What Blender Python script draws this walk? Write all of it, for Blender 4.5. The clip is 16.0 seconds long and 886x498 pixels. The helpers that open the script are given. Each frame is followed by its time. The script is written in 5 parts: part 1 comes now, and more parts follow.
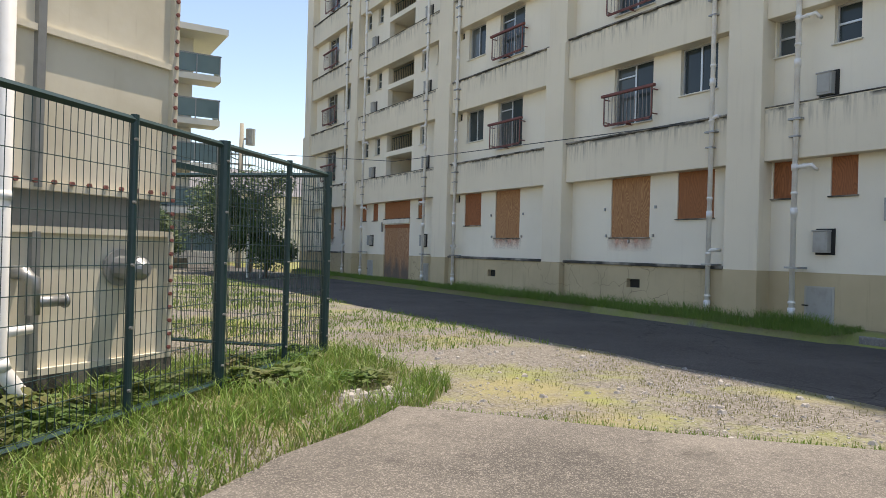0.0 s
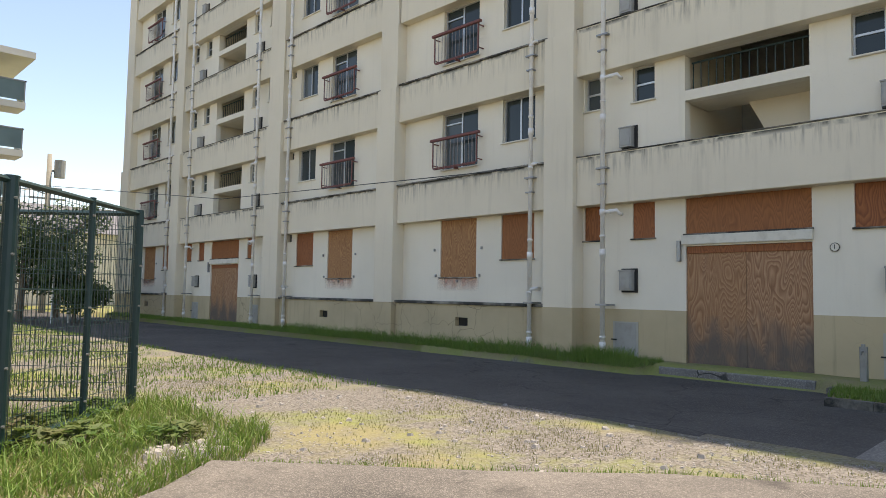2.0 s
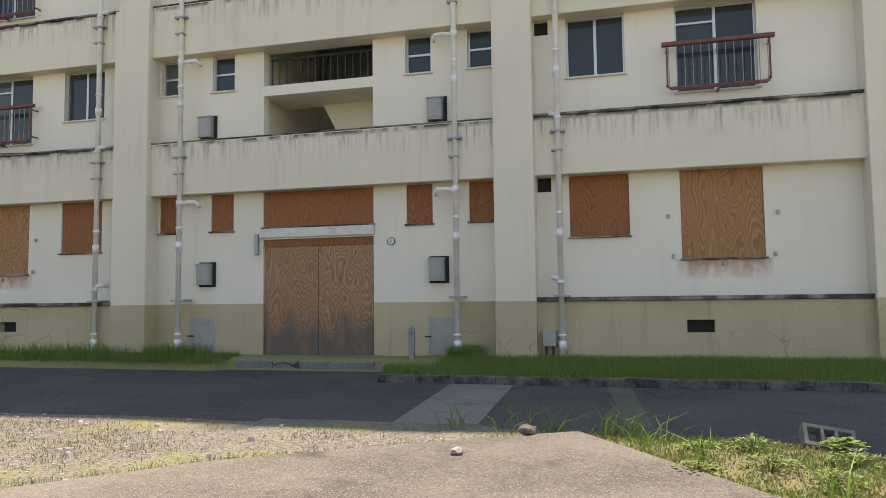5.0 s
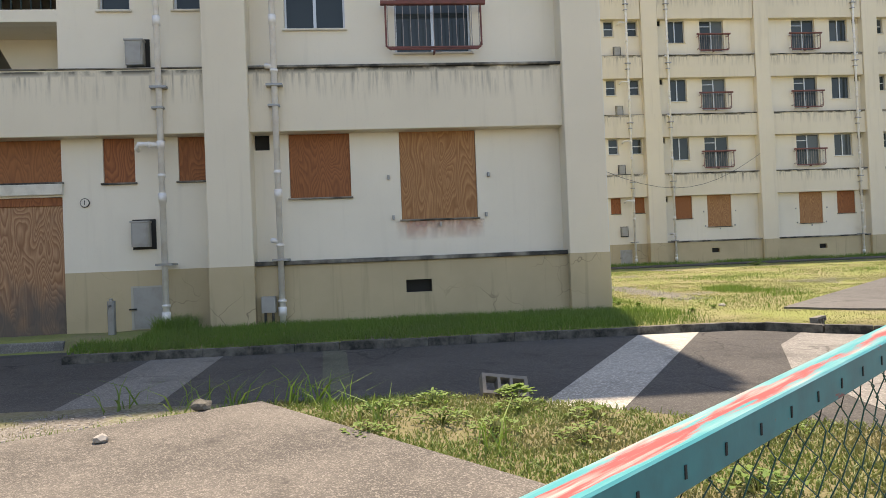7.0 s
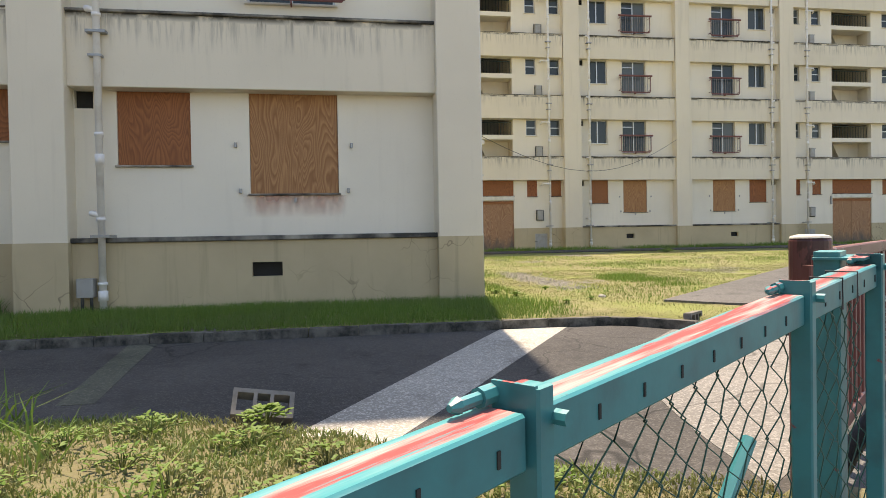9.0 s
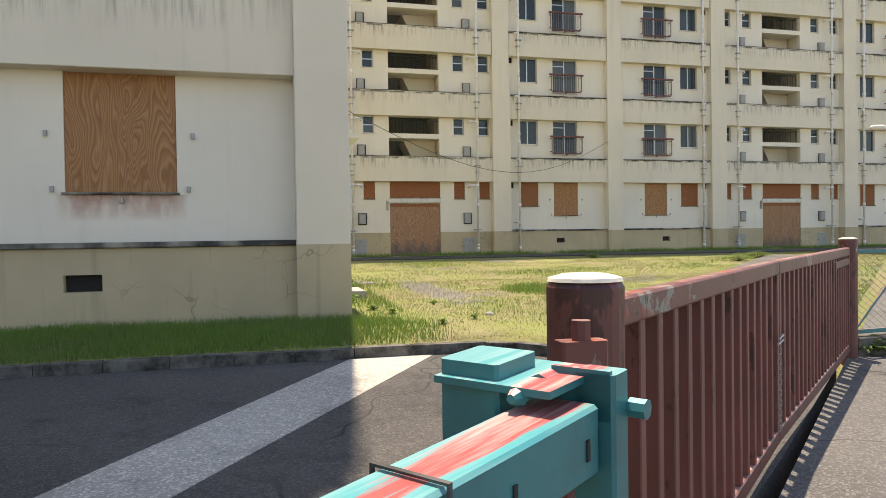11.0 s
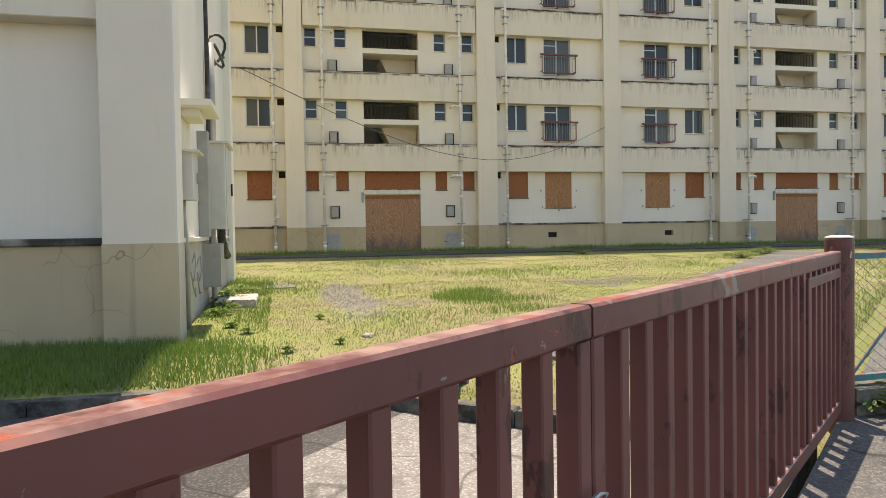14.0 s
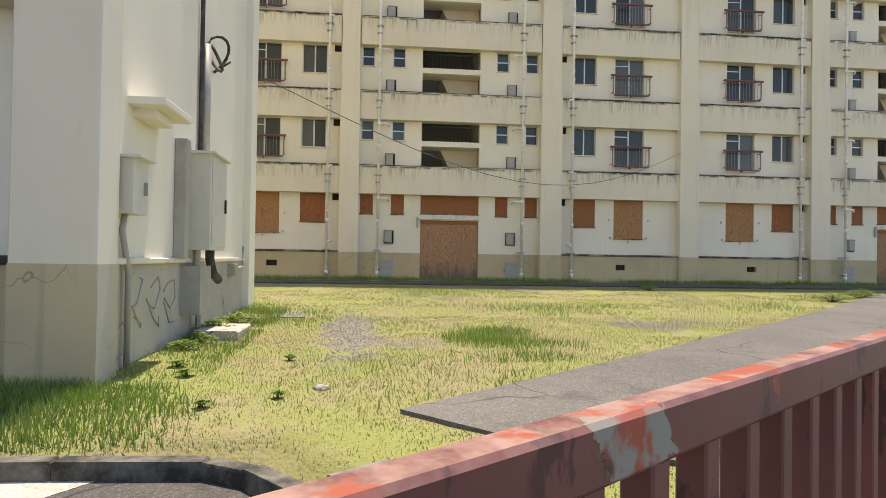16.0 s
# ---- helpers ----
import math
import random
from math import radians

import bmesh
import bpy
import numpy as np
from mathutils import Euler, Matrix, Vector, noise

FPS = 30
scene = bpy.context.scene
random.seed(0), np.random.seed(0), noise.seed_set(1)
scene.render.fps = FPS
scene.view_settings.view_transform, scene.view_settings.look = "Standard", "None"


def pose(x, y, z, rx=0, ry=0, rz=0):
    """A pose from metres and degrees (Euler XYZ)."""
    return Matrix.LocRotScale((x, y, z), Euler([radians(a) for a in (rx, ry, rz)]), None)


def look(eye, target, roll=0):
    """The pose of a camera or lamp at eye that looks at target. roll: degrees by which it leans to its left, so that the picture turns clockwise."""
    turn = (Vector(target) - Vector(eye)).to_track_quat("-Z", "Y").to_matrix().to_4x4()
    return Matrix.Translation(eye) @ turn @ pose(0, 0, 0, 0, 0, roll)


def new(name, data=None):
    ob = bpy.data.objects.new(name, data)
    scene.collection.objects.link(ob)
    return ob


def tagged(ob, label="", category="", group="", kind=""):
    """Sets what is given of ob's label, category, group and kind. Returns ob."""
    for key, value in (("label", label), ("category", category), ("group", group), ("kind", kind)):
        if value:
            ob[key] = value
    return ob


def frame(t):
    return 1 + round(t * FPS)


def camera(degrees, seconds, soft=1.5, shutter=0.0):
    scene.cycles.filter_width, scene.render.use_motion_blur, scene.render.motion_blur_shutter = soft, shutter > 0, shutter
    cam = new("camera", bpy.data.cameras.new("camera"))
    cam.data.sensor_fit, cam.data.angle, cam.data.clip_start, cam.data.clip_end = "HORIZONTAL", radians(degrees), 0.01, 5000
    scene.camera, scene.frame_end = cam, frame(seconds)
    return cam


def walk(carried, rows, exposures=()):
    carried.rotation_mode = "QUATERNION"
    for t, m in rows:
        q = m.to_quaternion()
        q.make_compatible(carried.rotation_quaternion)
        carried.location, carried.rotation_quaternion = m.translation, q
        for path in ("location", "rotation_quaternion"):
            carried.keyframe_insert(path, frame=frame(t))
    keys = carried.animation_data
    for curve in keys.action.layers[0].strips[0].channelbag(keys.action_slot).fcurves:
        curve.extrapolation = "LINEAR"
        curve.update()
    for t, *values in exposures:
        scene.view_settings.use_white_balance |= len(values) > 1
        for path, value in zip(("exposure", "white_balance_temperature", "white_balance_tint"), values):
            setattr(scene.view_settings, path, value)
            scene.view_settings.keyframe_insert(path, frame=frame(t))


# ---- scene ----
cam = camera(64.5, 16.0, soft=0.6)

PATH = [
    (0, (-0.418, -0.046, 1.211), (0.598, 1.677, 1.217), 1.6),
    (0.5, (-0.396, -0.072, 1.228), (0.719, 1.588, 1.265), 1.3),
    (1, (-0.362, -0.09, 1.238), (0.836, 1.51, 1.304), 1.0),
    (1.5, (-0.313, -0.096, 1.245), (0.969, 1.436, 1.342), 1.0),
    (2, (-0.297, -0.114, 1.243), (1.082, 1.329, 1.371), 1.0),
    (2.5, (-0.245, -0.145, 1.242), (1.237, 1.191, 1.389), 0.7),
    (3, (-0.171, -0.205, 1.237), (1.434, 0.978, 1.393), 0.5),
    (3.5, (-0.07, -0.315, 1.23), (1.652, 0.69, 1.383), 0.4),
    (3.7, (-0.032, -0.373, 1.224), (1.726, 0.569, 1.373), 0.3),
    (5.8, (0.093, -0.352, 1.034), (2.082, -0.172, 1.134), -1.5),
    (6, (0.157, -0.385, 1.027), (2.153, -0.284, 1.113), -1.7),
    (6.5, (0.373, -0.582, 1.02), (2.371, -0.641, 1.083), -2.4),
    (7, (0.537, -0.913, 1.015), (2.529, -1.098, 1.039), -2.3),
    (7.5, (0.73, -1.198, 0.988), (2.713, -1.454, 0.963), -2.0),
    (8, (1.02, -1.52, 0.989), (2.999, -1.81, 0.945), -1.5),
    (8.5, (1.285, -1.903, 1.007), (3.256, -2.238, 0.96), -1.0),
    (9, (1.608, -2.26, 1.008), (3.575, -2.619, 0.97), -1.0),
    (9.5, (1.937, -2.569, 1.023), (3.897, -2.965, 1.001), -1.0),
    (10, (2.262, -2.969, 1.055), (4.207, -3.436, 1.033), -1.3),
    (10.2, (2.393, -3.115, 1.057), (4.334, -3.596, 1.025), -1.4),
    (12.5, (3.742, -4.699, 1.104), (5.675, -5.209, 1.091), 0.0),
    (13, (4.059, -5.043, 1.068), (6.0, -5.522, 1.046), -0.3),
    (13.5, (4.404, -5.39, 1.076), (6.351, -5.845, 1.026), -0.4),
    (14, (4.758, -5.784, 1.078), (6.708, -6.228, 1.026), -0.9),
    (14.5, (5.114, -6.146, 1.085), (7.075, -6.535, 1.037), -0.9),
    (15, (5.417, -6.517, 1.101), (7.385, -6.872, 1.072), -0.5),
    (15.5, (5.778, -6.76, 1.098), (7.754, -7.07, 1.102), 0.1),
    (16, (6.057, -6.935, 1.091), (8.044, -7.155, 1.118), 0.9),
]
walk(cam, [(t, look(eye, target, roll)) for t, eye, target, roll in PATH],
     exposures=[(0.0, 0.84, 7350, 15), (4.0, 1.07, 8000, 17), (11.0, 1.03, 8000, 17), (16.0, 0.93, 7800, 17)])

# ---- light ----
SUN = Vector((5.5, -0.62, 20.9)).normalized()
world = bpy.data.worlds.new("sky")
scene.world = world
world.use_nodes = True
wn = world.node_tree
sky = wn.nodes.new("ShaderNodeTexSky")
sky.sky_type = "NISHITA"
sky.sun_disc = False
sky.sun_elevation = math.asin(SUN.z)
sky.sun_rotation = math.atan2(SUN.x, SUN.y)
sky.air_density, sky.dust_density, sky.ozone_density = 1.0, 0.4, 1.6
wn.nodes["Background"].inputs[1].default_value = 0.14
wn.links.new(sky.outputs[0], wn.nodes["Background"].inputs[0])
sun_data = bpy.data.lights.new("sun", "SUN")
sun_data.energy, sun_data.angle, sun_data.color = 3.7, radians(0.53), (1.0, 0.95, 0.86)
sun = new("sun", sun_data)
sun.matrix_world = look(SUN * 100, (0, 0, 0))


# ---- materials ----
class Mat:
    """A small wrapper to write node materials in few lines."""

    def __init__(self, name, rough=0.8, metal=0.0):
        self.m = bpy.data.materials.new(name)
        self.m.use_nodes = True
        self.t = self.m.node_tree
        self.p = self.t.nodes["Principled BSDF"]
        self.p.inputs["Roughness"].default_value = rough
        self.p.inputs["Metallic"].default_value = metal
        self.pos = self.t.nodes.new("ShaderNodeNewGeometry").outputs["Position"]

    def node(self, kind, operation="", feature="", data_type="", rotation_type="", clamp=False):
        n = self.t.nodes.new(kind)
        if operation:
            n.operation = operation
        if feature:
            n.feature = feature
        if data_type:
            n.data_type = data_type
        if rotation_type:
            n.rotation_type = rotation_type
        if clamp:
            n.clamp = True
        return n

    def plug(self, sock, v):
        if isinstance(v, bpy.types.NodeSocket):
            self.t.links.new(v, sock)
        elif isinstance(v, tuple) and len(v) == 3 and sock.type == "RGBA":
            sock.default_value = (*v, 1)
        else:
            sock.default_value = v

    def scaled(self, s, src=None):
        n = self.node("ShaderNodeVectorMath", operation="MULTIPLY")
        self.plug(n.inputs[0], src or self.pos)
        n.inputs[1].default_value = s
        return n.outputs[0]

    def noise(self, scale, detail=3, stretch=(1, 1, 1), src=None, rough=0.55, warp=0.0):
        n = self.node("ShaderNodeTexNoise")
        self.plug(n.inputs["Vector"], self.scaled(stretch, src))
        n.inputs["Scale"].default_value, n.inputs["Detail"].default_value = scale, detail
        n.inputs["Roughness"].default_value, n.inputs["Distortion"].default_value = rough, warp
        return n.outputs["Fac"]

    def ramp(self, v, lo, hi, a=0.0, b=1.0):
        n = self.node("ShaderNodeMapRange", clamp=True)
        self.plug(n.inputs[0], v)
        for i, x in enumerate((lo, hi, a, b)):
            n.inputs[1 + i].default_value = x
        return n.outputs[0]

    def math(self, op, a, b=0.0):
        n = self.node("ShaderNodeMath", operation=op)
        self.plug(n.inputs[0], a)
        self.plug(n.inputs[1], b)
        return n.outputs[0]

    def mix(self, f, a, b):
        n = self.node("ShaderNodeMix", data_type="RGBA")
        self.plug(n.inputs[0], f)
        self.plug(n.inputs[6], a)
        self.plug(n.inputs[7], b)
        return n.outputs[2]

    def xyz(self, i, src=None):
        n = self.node("ShaderNodeSeparateXYZ")
        self.plug(n.inputs[0], src or self.pos)
        return n.outputs[i]

    def up(self):
        g = self.node("ShaderNodeNewGeometry")
        return self.xyz(2, g.outputs["Normal"])

    def island(self):
        return self.node("ShaderNodeNewGeometry").outputs["Random Per Island"]

    def chance(self):
        return self.node("ShaderNodeObjectInfo").outputs["Random"]

    def obj(self):
        return self.node("ShaderNodeTexCoord").outputs["Object"]

    def done(self, color, bump=None, strength=0.3, dist=0.01, rough=None):
        self.plug(self.p.inputs["Base Color"], color)
        if rough is not None:
            self.plug(self.p.inputs["Roughness"], rough)
        if bump is not None:
            b = self.node("ShaderNodeBump")
            b.inputs["Strength"].default_value, b.inputs["Distance"].default_value = strength, dist
            self.plug(b.inputs["Height"], bump)
            self.t.links.new(b.outputs[0], self.p.inputs["Normal"])
        return self.m


def paint_wall(name, base, dark, z_ledge=None, pitch=2.83, streaks=0.5):
    """Weathered wall paint: broad blotches, thin vertical run marks, fine stucco grain."""
    m = Mat(name, 0.9)
    blot = m.ramp(m.noise(0.55, 4), 0.38, 0.72)
    run = m.ramp(m.noise(1.0, 4, (5, 5, 0.35)), 0.56, 0.8, 0, streaks)
    fine = m.noise(26, 4)
    c = m.mix(m.math("MULTIPLY", blot, 0.4), base, tuple(0.8 * b for b in base))
    c = m.mix(m.math("MULTIPLY", run, 0.5), c, dark)
    c = m.mix(m.ramp(fine, 0.62, 0.8, 0, 0.18), c, dark)
    if z_ledge is not None:
        # grime that has run down from the ledge on top of each spandrel
        h = m.math("FRACT", m.math("DIVIDE", m.math("SUBTRACT", m.xyz(2), z_ledge), pitch))
        drop = m.ramp(h, 0.80, 1.0)
        drip = m.ramp(m.noise(1.6, 5, (7, 7, 0.5), rough=0.65), 0.47, 0.66)
        patch = m.ramp(m.noise(0.9, 3), 0.42, 0.6)
        g = m.math("MULTIPLY", m.math("MULTIPLY", drop, drip), m.math("ADD", m.math("MULTIPLY", patch, 0.65), 0.3))
        edge = m.math("MULTIPLY", m.ramp(h, 0.965, 0.995), m.ramp(m.noise(3.0, 4), 0.4, 0.55))
        c = m.mix(m.math("MAXIMUM", g, edge), c, (0.09, 0.085, 0.07))
    return m.done(c, m.noise(60, 3), 0.25, 0.004)


INFILL = paint_wall("pale_infill_paint", (0.83, 0.765, 0.63), (0.5, 0.45, 0.36), streaks=0.35)
CREAM = paint_wall("cream_paint", (0.78, 0.70, 0.55), (0.42, 0.37, 0.28))
BEAM_A = paint_wall("cream_spandrel_paint", (0.77, 0.69, 0.54), (0.42, 0.37, 0.28), 1.37, 2.83)
BEAM_B = paint_wall("far_spandrel_paint", (0.77, 0.69, 0.54), (0.42, 0.37, 0.28), 1.71, 2.77)
WHITE_WALL = paint_wall("white_gable_paint", (0.76, 0.73, 0.64), (0.5, 0.47, 0.4), streaks=0.3)


def dado(name, base):
    m = Mat(name, 0.9)
    crack = m.node("ShaderNodeTexVoronoi", feature="DISTANCE_TO_EDGE")
    wob = m.node("ShaderNodeVectorMath", operation="ADD")
    n = m.node("ShaderNodeTexNoise")
    n.inputs["Scale"].default_value = 2.5
    m.plug(n.inputs["Vector"], m.pos)
    m.plug(wob.inputs[0], m.pos)
    m.plug(wob.inputs[1], m.scaled((0.5, 0.5, 0.5), n.outputs["Color"]))
    m.plug(crack.inputs["Vector"], wob.outputs[0])
    crack.inputs["Scale"].default_value = 1.5
    line = m.math("MULTIPLY", m.ramp(crack.outputs["Distance"], 0.004, 0.012, 1, 0), m.ramp(m.noise(0.45, 2), 0.52, 0.6))
    c = m.mix(m.ramp(m.noise(0.8, 5), 0.4, 0.7, 0, 0.55), base, tuple(0.72 * b for b in base))
    c = m.mix(m.ramp(m.noise(1.2, 4, (6, 6, 0.4)), 0.58, 0.8, 0, 0.4), c, (0.2, 0.17, 0.11))
    c = m.mix(m.math("MULTIPLY", line, 0.7), c, (0.16, 0.12, 0.08))
    return m.done(c, m.noise(50, 3), 0.25, 0.004)


DADO = dado("tan_dado_paint", (0.54, 0.44, 0.275))
DADO_GREY = dado("grey_dado_paint", (0.46, 0.44, 0.38))
m = Mat("black_stained_ledge", 0.95)
LEDGE = m.done(m.mix(m.ramp(m.noise(2.2, 5), 0.42, 0.66), (0.05, 0.048, 0.042), (0.36, 0.33, 0.27)), m.noise(40, 4), 0.5, 0.006)
m = Mat("white_mortar", 0.85)
LINTEL = m.done(m.mix(m.ramp(m.noise(5, 4), 0.45, 0.7, 0, 0.5), (0.72, 0.68, 0.58), (0.45, 0.41, 0.33)), m.noise(50, 2), 0.2)


def plywood(name, a, b, weathered=False):
    """Rotary-cut ply: wavy cathedral grain along z, different on each board."""
    m = Mat(name, 0.75)
    off = m.node("ShaderNodeVectorMath", operation="ADD")
    m.plug(off.inputs[0], m.pos)
    shift = m.node("ShaderNodeCombineXYZ")
    m.plug(shift.inputs[1], m.math("MULTIPLY", m.chance(), 37.0))
    m.plug(shift.inputs[2], m.math("MULTIPLY", m.chance(), 11.0))
    m.plug(off.inputs[1], shift.outputs[0])
    v = off.outputs[0]
    field = m.noise(1.0, 1.5, (3.2, 3.2, 0.75), v, 0.4, 0.25)
    rings = m.math("FRACT", m.math("MULTIPLY", field, 26.0))
    line = m.math("MULTIPLY", m.ramp(rings, 0.0, 0.75), m.ramp(rings, 0.75, 1.0, 1, 0))
    c = m.mix(m.math("MULTIPLY", line, 0.85), a, b)
    c = m.mix(m.ramp(m.noise(90, 2, (1, 1, 0.08), v), 0.45, 0.75, 0, 0.35), c, tuple(0.5 * q for q in b))
    tint = m.ramp(m.chance(), 0, 1, 0.0, 0.35)
    c = m.mix(tint, c, (0.33, 0.155, 0.055))
    if weathered:
        low = m.math("ADD", m.ramp(m.xyz(2), 1.05, 0.35), m.ramp(m.noise(1.6, 4, (2, 2, 0.8)), 0.3, 0.7, -0.4, 0.4))
        c = m.mix(m.ramp(low, 0.2, 1.0, 0, 0.85), c, (0.105, 0.095, 0.085))
    return m.done(c, line, 0.12, 0.003)


PLY_RED = plywood("reddish_plywood", (0.38, 0.13, 0.045), (0.19, 0.055, 0.02))
PLY_TAN = plywood("tan_plywood", (0.52, 0.275, 0.12), (0.25, 0.10, 0.04))
PLY_DOOR = plywood("weathered_door_plywood", (0.53, 0.31, 0.175), (0.22, 0.095, 0.045), True)


def plain(name, col, rough=0.6, metal=0.0, wear=(0.3, 0.3, 0.3), amount=0.35, scale=6):
    m = Mat(name, rough, metal)
    c = m.mix(m.ramp(m.noise(scale, 5), 0.45, 0.72, 0, amount), col, wear)
    c = m.mix(m.ramp(m.noise(scale * 12, 3), 0.55, 0.8, 0, amount * 0.4), c, wear)
    return m.done(c, m.noise(scale * 14, 2), 0.1, 0.002)


PIPE = plain("chalky_white_pipe_paint", (0.82, 0.80, 0.75), 0.5, 0, (0.42, 0.31, 0.22), 0.35, 4)
GREY_BOX = plain("grey_metal_box", (0.36, 0.355, 0.33), 0.5, 0.1, (0.2, 0.18, 0.15))
WHITE_BOX = plain("ivory_metal_cabinet", (0.62, 0.605, 0.54), 0.5, 0, (0.45, 0.43, 0.37), 0.25)
DARK = plain("dark_hollow", (0.025, 0.024, 0.022), 0.9, 0, (0.05, 0.05, 0.045))
STAIR = plain("grey_stair_concrete", (0.34, 0.32, 0.27), 0.9, 0, (0.22, 0.21, 0.18))
FRAME = plain("aluminium_window_frame", (0.55, 0.56, 0.56), 0.35, 0.6, (0.4, 0.4, 0.38), 0.3)
BARS = plain("faded_grey_bar_paint", (0.30, 0.27, 0.25), 0.6, 0.1, (0.14, 0.07, 0.05), 0.6, 12)
RAIL = plain("rusty_maroon_rail", (0.21, 0.075, 0.065), 0.7, 0.1, (0.09, 0.045, 0.03), 0.5, 9)
STEEL = plain("dull_galvanised_steel", (0.33, 0.34, 0.34), 0.45, 0.7, (0.2, 0.2, 0.19))
CABLE = plain("black_cable", (0.02, 0.02, 0.02), 0.6)
GREEN_FENCE = plain("dark_green_fence_paint", (0.012, 0.04, 0.042), 0.4, 0.1, (0.03, 0.06, 0.06), 0.3)
TEAL_BRACE = plain("teal_brace_paint", (0.018, 0.20, 0.215), 0.4, 0, (0.03, 0.12, 0.13))
WHITE_PVC = plain("white_plastic_pipe", (0.75, 0.75, 0.73), 0.35, 0, (0.55, 0.53, 0.48), 0.25)
ROOF_WHITE = plain("far_white_render", (0.72, 0.68, 0.60), 0.8, 0, (0.5, 0.48, 0.43), 0.3, 0.5)
TILE_ROOF = plain("grey_roof_tile", (0.14, 0.14, 0.15), 0.7)

m = Mat("window_glass", 0.06)
m.p.inputs["Specular IOR Level"].default_value = 0.4
curtain = m.ramp(m.chance(), 0.55, 0.9, 0, 1)
GLASS = m.done(m.mix(curtain, (0.035, 0.047, 0.05), (0.10, 0.115, 0.115)))
m = Mat("balcony_frosted_glass", 0.15)
FROST = m.done(m.mix(m.noise(0.8, 2), (0.10, 0.16, 0.17), (0.20, 0.28, 0.29)))

# old red-brown gate paint, peeled to grey primer and rust
m = Mat("peeling_maroon_paint", 0.45)
base = m.mix(m.ramp(m.noise(3, 4), 0.35, 0.7), (0.155, 0.048, 0.042), (0.105, 0.034, 0.03))
here = m.obj()
along = m.xyz(0, here)
zone = m.math("MAXIMUM", m.math("MULTIPLY", m.ramp(along, -2.55, -2.42), m.ramp(along, -1.95, -1.8, 1, 0)), m.math("MULTIPLY", m.ramp(along, 0.94, 0.99), m.ramp(along, 1.12, 1.2, 1, 0)))
peel_n = m.noise(9, 5, (1, 1, 1), rough=0.62, warp=0.5)
peel = m.math("MULTIPLY", m.ramp(m.math("ADD", peel_n, m.math("MULTIPLY", zone, 0.15)), 0.64, 0.655), m.ramp(m.xyz(2), 0.80, 0.83))
rust = m.ramp(m.noise(5, 5, (1, 1, 0.45), rough=0.72), 0.59, 0.62)
flake = m.mix(m.ramp(m.noise(13, 4), 0.46, 0.54), (0.21, 0.215, 0.19), m.mix(m.ramp(m.noise(9, 3), 0.45, 0.55), (0.05, 0.022, 0.018), (0.30, 0.055, 0.03)))
c = m.mix(peel, base, flake)
c = m.mix(m.math("MULTIPLY", rust, 0.9), c, (0.045, 0.014, 0.012))
top = m.ramp(m.up(), 0.6, 0.9)
chalk = m.math("MULTIPLY", top, m.ramp(m.noise(5, 5, rough=0.7), 0.4, 0.55))
c = m.mix(m.math("MULTIPLY", chalk, 0.8), c, (0.40, 0.25, 0.21))
c = m.mix(m.math("MULTIPLY", top, m.ramp(m.noise(9, 4), 0.56, 0.62)), c, (0.33, 0.075, 0.04))
GATE = m.done(c, m.math("ADD", m.math("MULTIPLY", peel, -1.0), m.math("MULTIPLY", m.noise(30, 3), 0.3)), 0.5, 0.003)

# teal paint whose worn top shows a pink-red undercoat in long brush strokes
m = Mat("worn_teal_paint", 0.4)
here = m.obj()
stroke = m.noise(1.0, 5, (2.2, 46, 20), here, 0.65)
across = m.math("ABSOLUTE", m.math("ADD", m.xyz(1, here), 0.004))
patchy = m.noise(1.5, 3, (1, 0.2, 0.2), here)
worn = m.math("ADD", m.ramp(across, 0.0, 0.036, 0.25, -0.2), m.math("ADD", m.math("MULTIPLY", stroke, 1.4), m.math("MULTIPLY", patchy, 1.2)))
worn = m.ramp(worn, 1.26, 1.34)
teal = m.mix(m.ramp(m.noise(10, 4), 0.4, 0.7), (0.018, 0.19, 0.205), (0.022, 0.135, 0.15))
# paler teal mix, taken only by upward faces beside the worn red
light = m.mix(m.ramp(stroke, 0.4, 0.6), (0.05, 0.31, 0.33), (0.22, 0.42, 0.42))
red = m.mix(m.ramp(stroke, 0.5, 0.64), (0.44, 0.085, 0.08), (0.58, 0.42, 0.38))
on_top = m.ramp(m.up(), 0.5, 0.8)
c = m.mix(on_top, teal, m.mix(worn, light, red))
c = m.mix(m.ramp(m.noise(9, 5, (0.5, 1, 1.6), here, 0.7), 0.66, 0.69), c, (0.20, 0.055, 0.055))
TEAL = m.done(c, m.noise(45, 3), 0.15, 0.002)
m = Mat("green_coated_wire", 0.4)
WIRE = m.done(m.mix(m.ramp(m.noise(8, 3), 0.5, 0.7), (0.012, 0.09, 0.075), (0.05, 0.12, 0.10)))

# tank panels of cream fibreglass
m = Mat("cream_tank_panel", 0.35)
c = m.mix(m.ramp(m.noise(1.2, 4), 0.4, 0.7), (0.66, 0.62, 0.51), (0.52, 0.47, 0.36))
TANK = m.done(m.mix(m.ramp(m.noise(2, 4, (6, 6, 0.6)), 0.62, 0.85, 0, 0.4), c, (0.34, 0.27, 0.17)), m.noise(20, 2), 0.1)


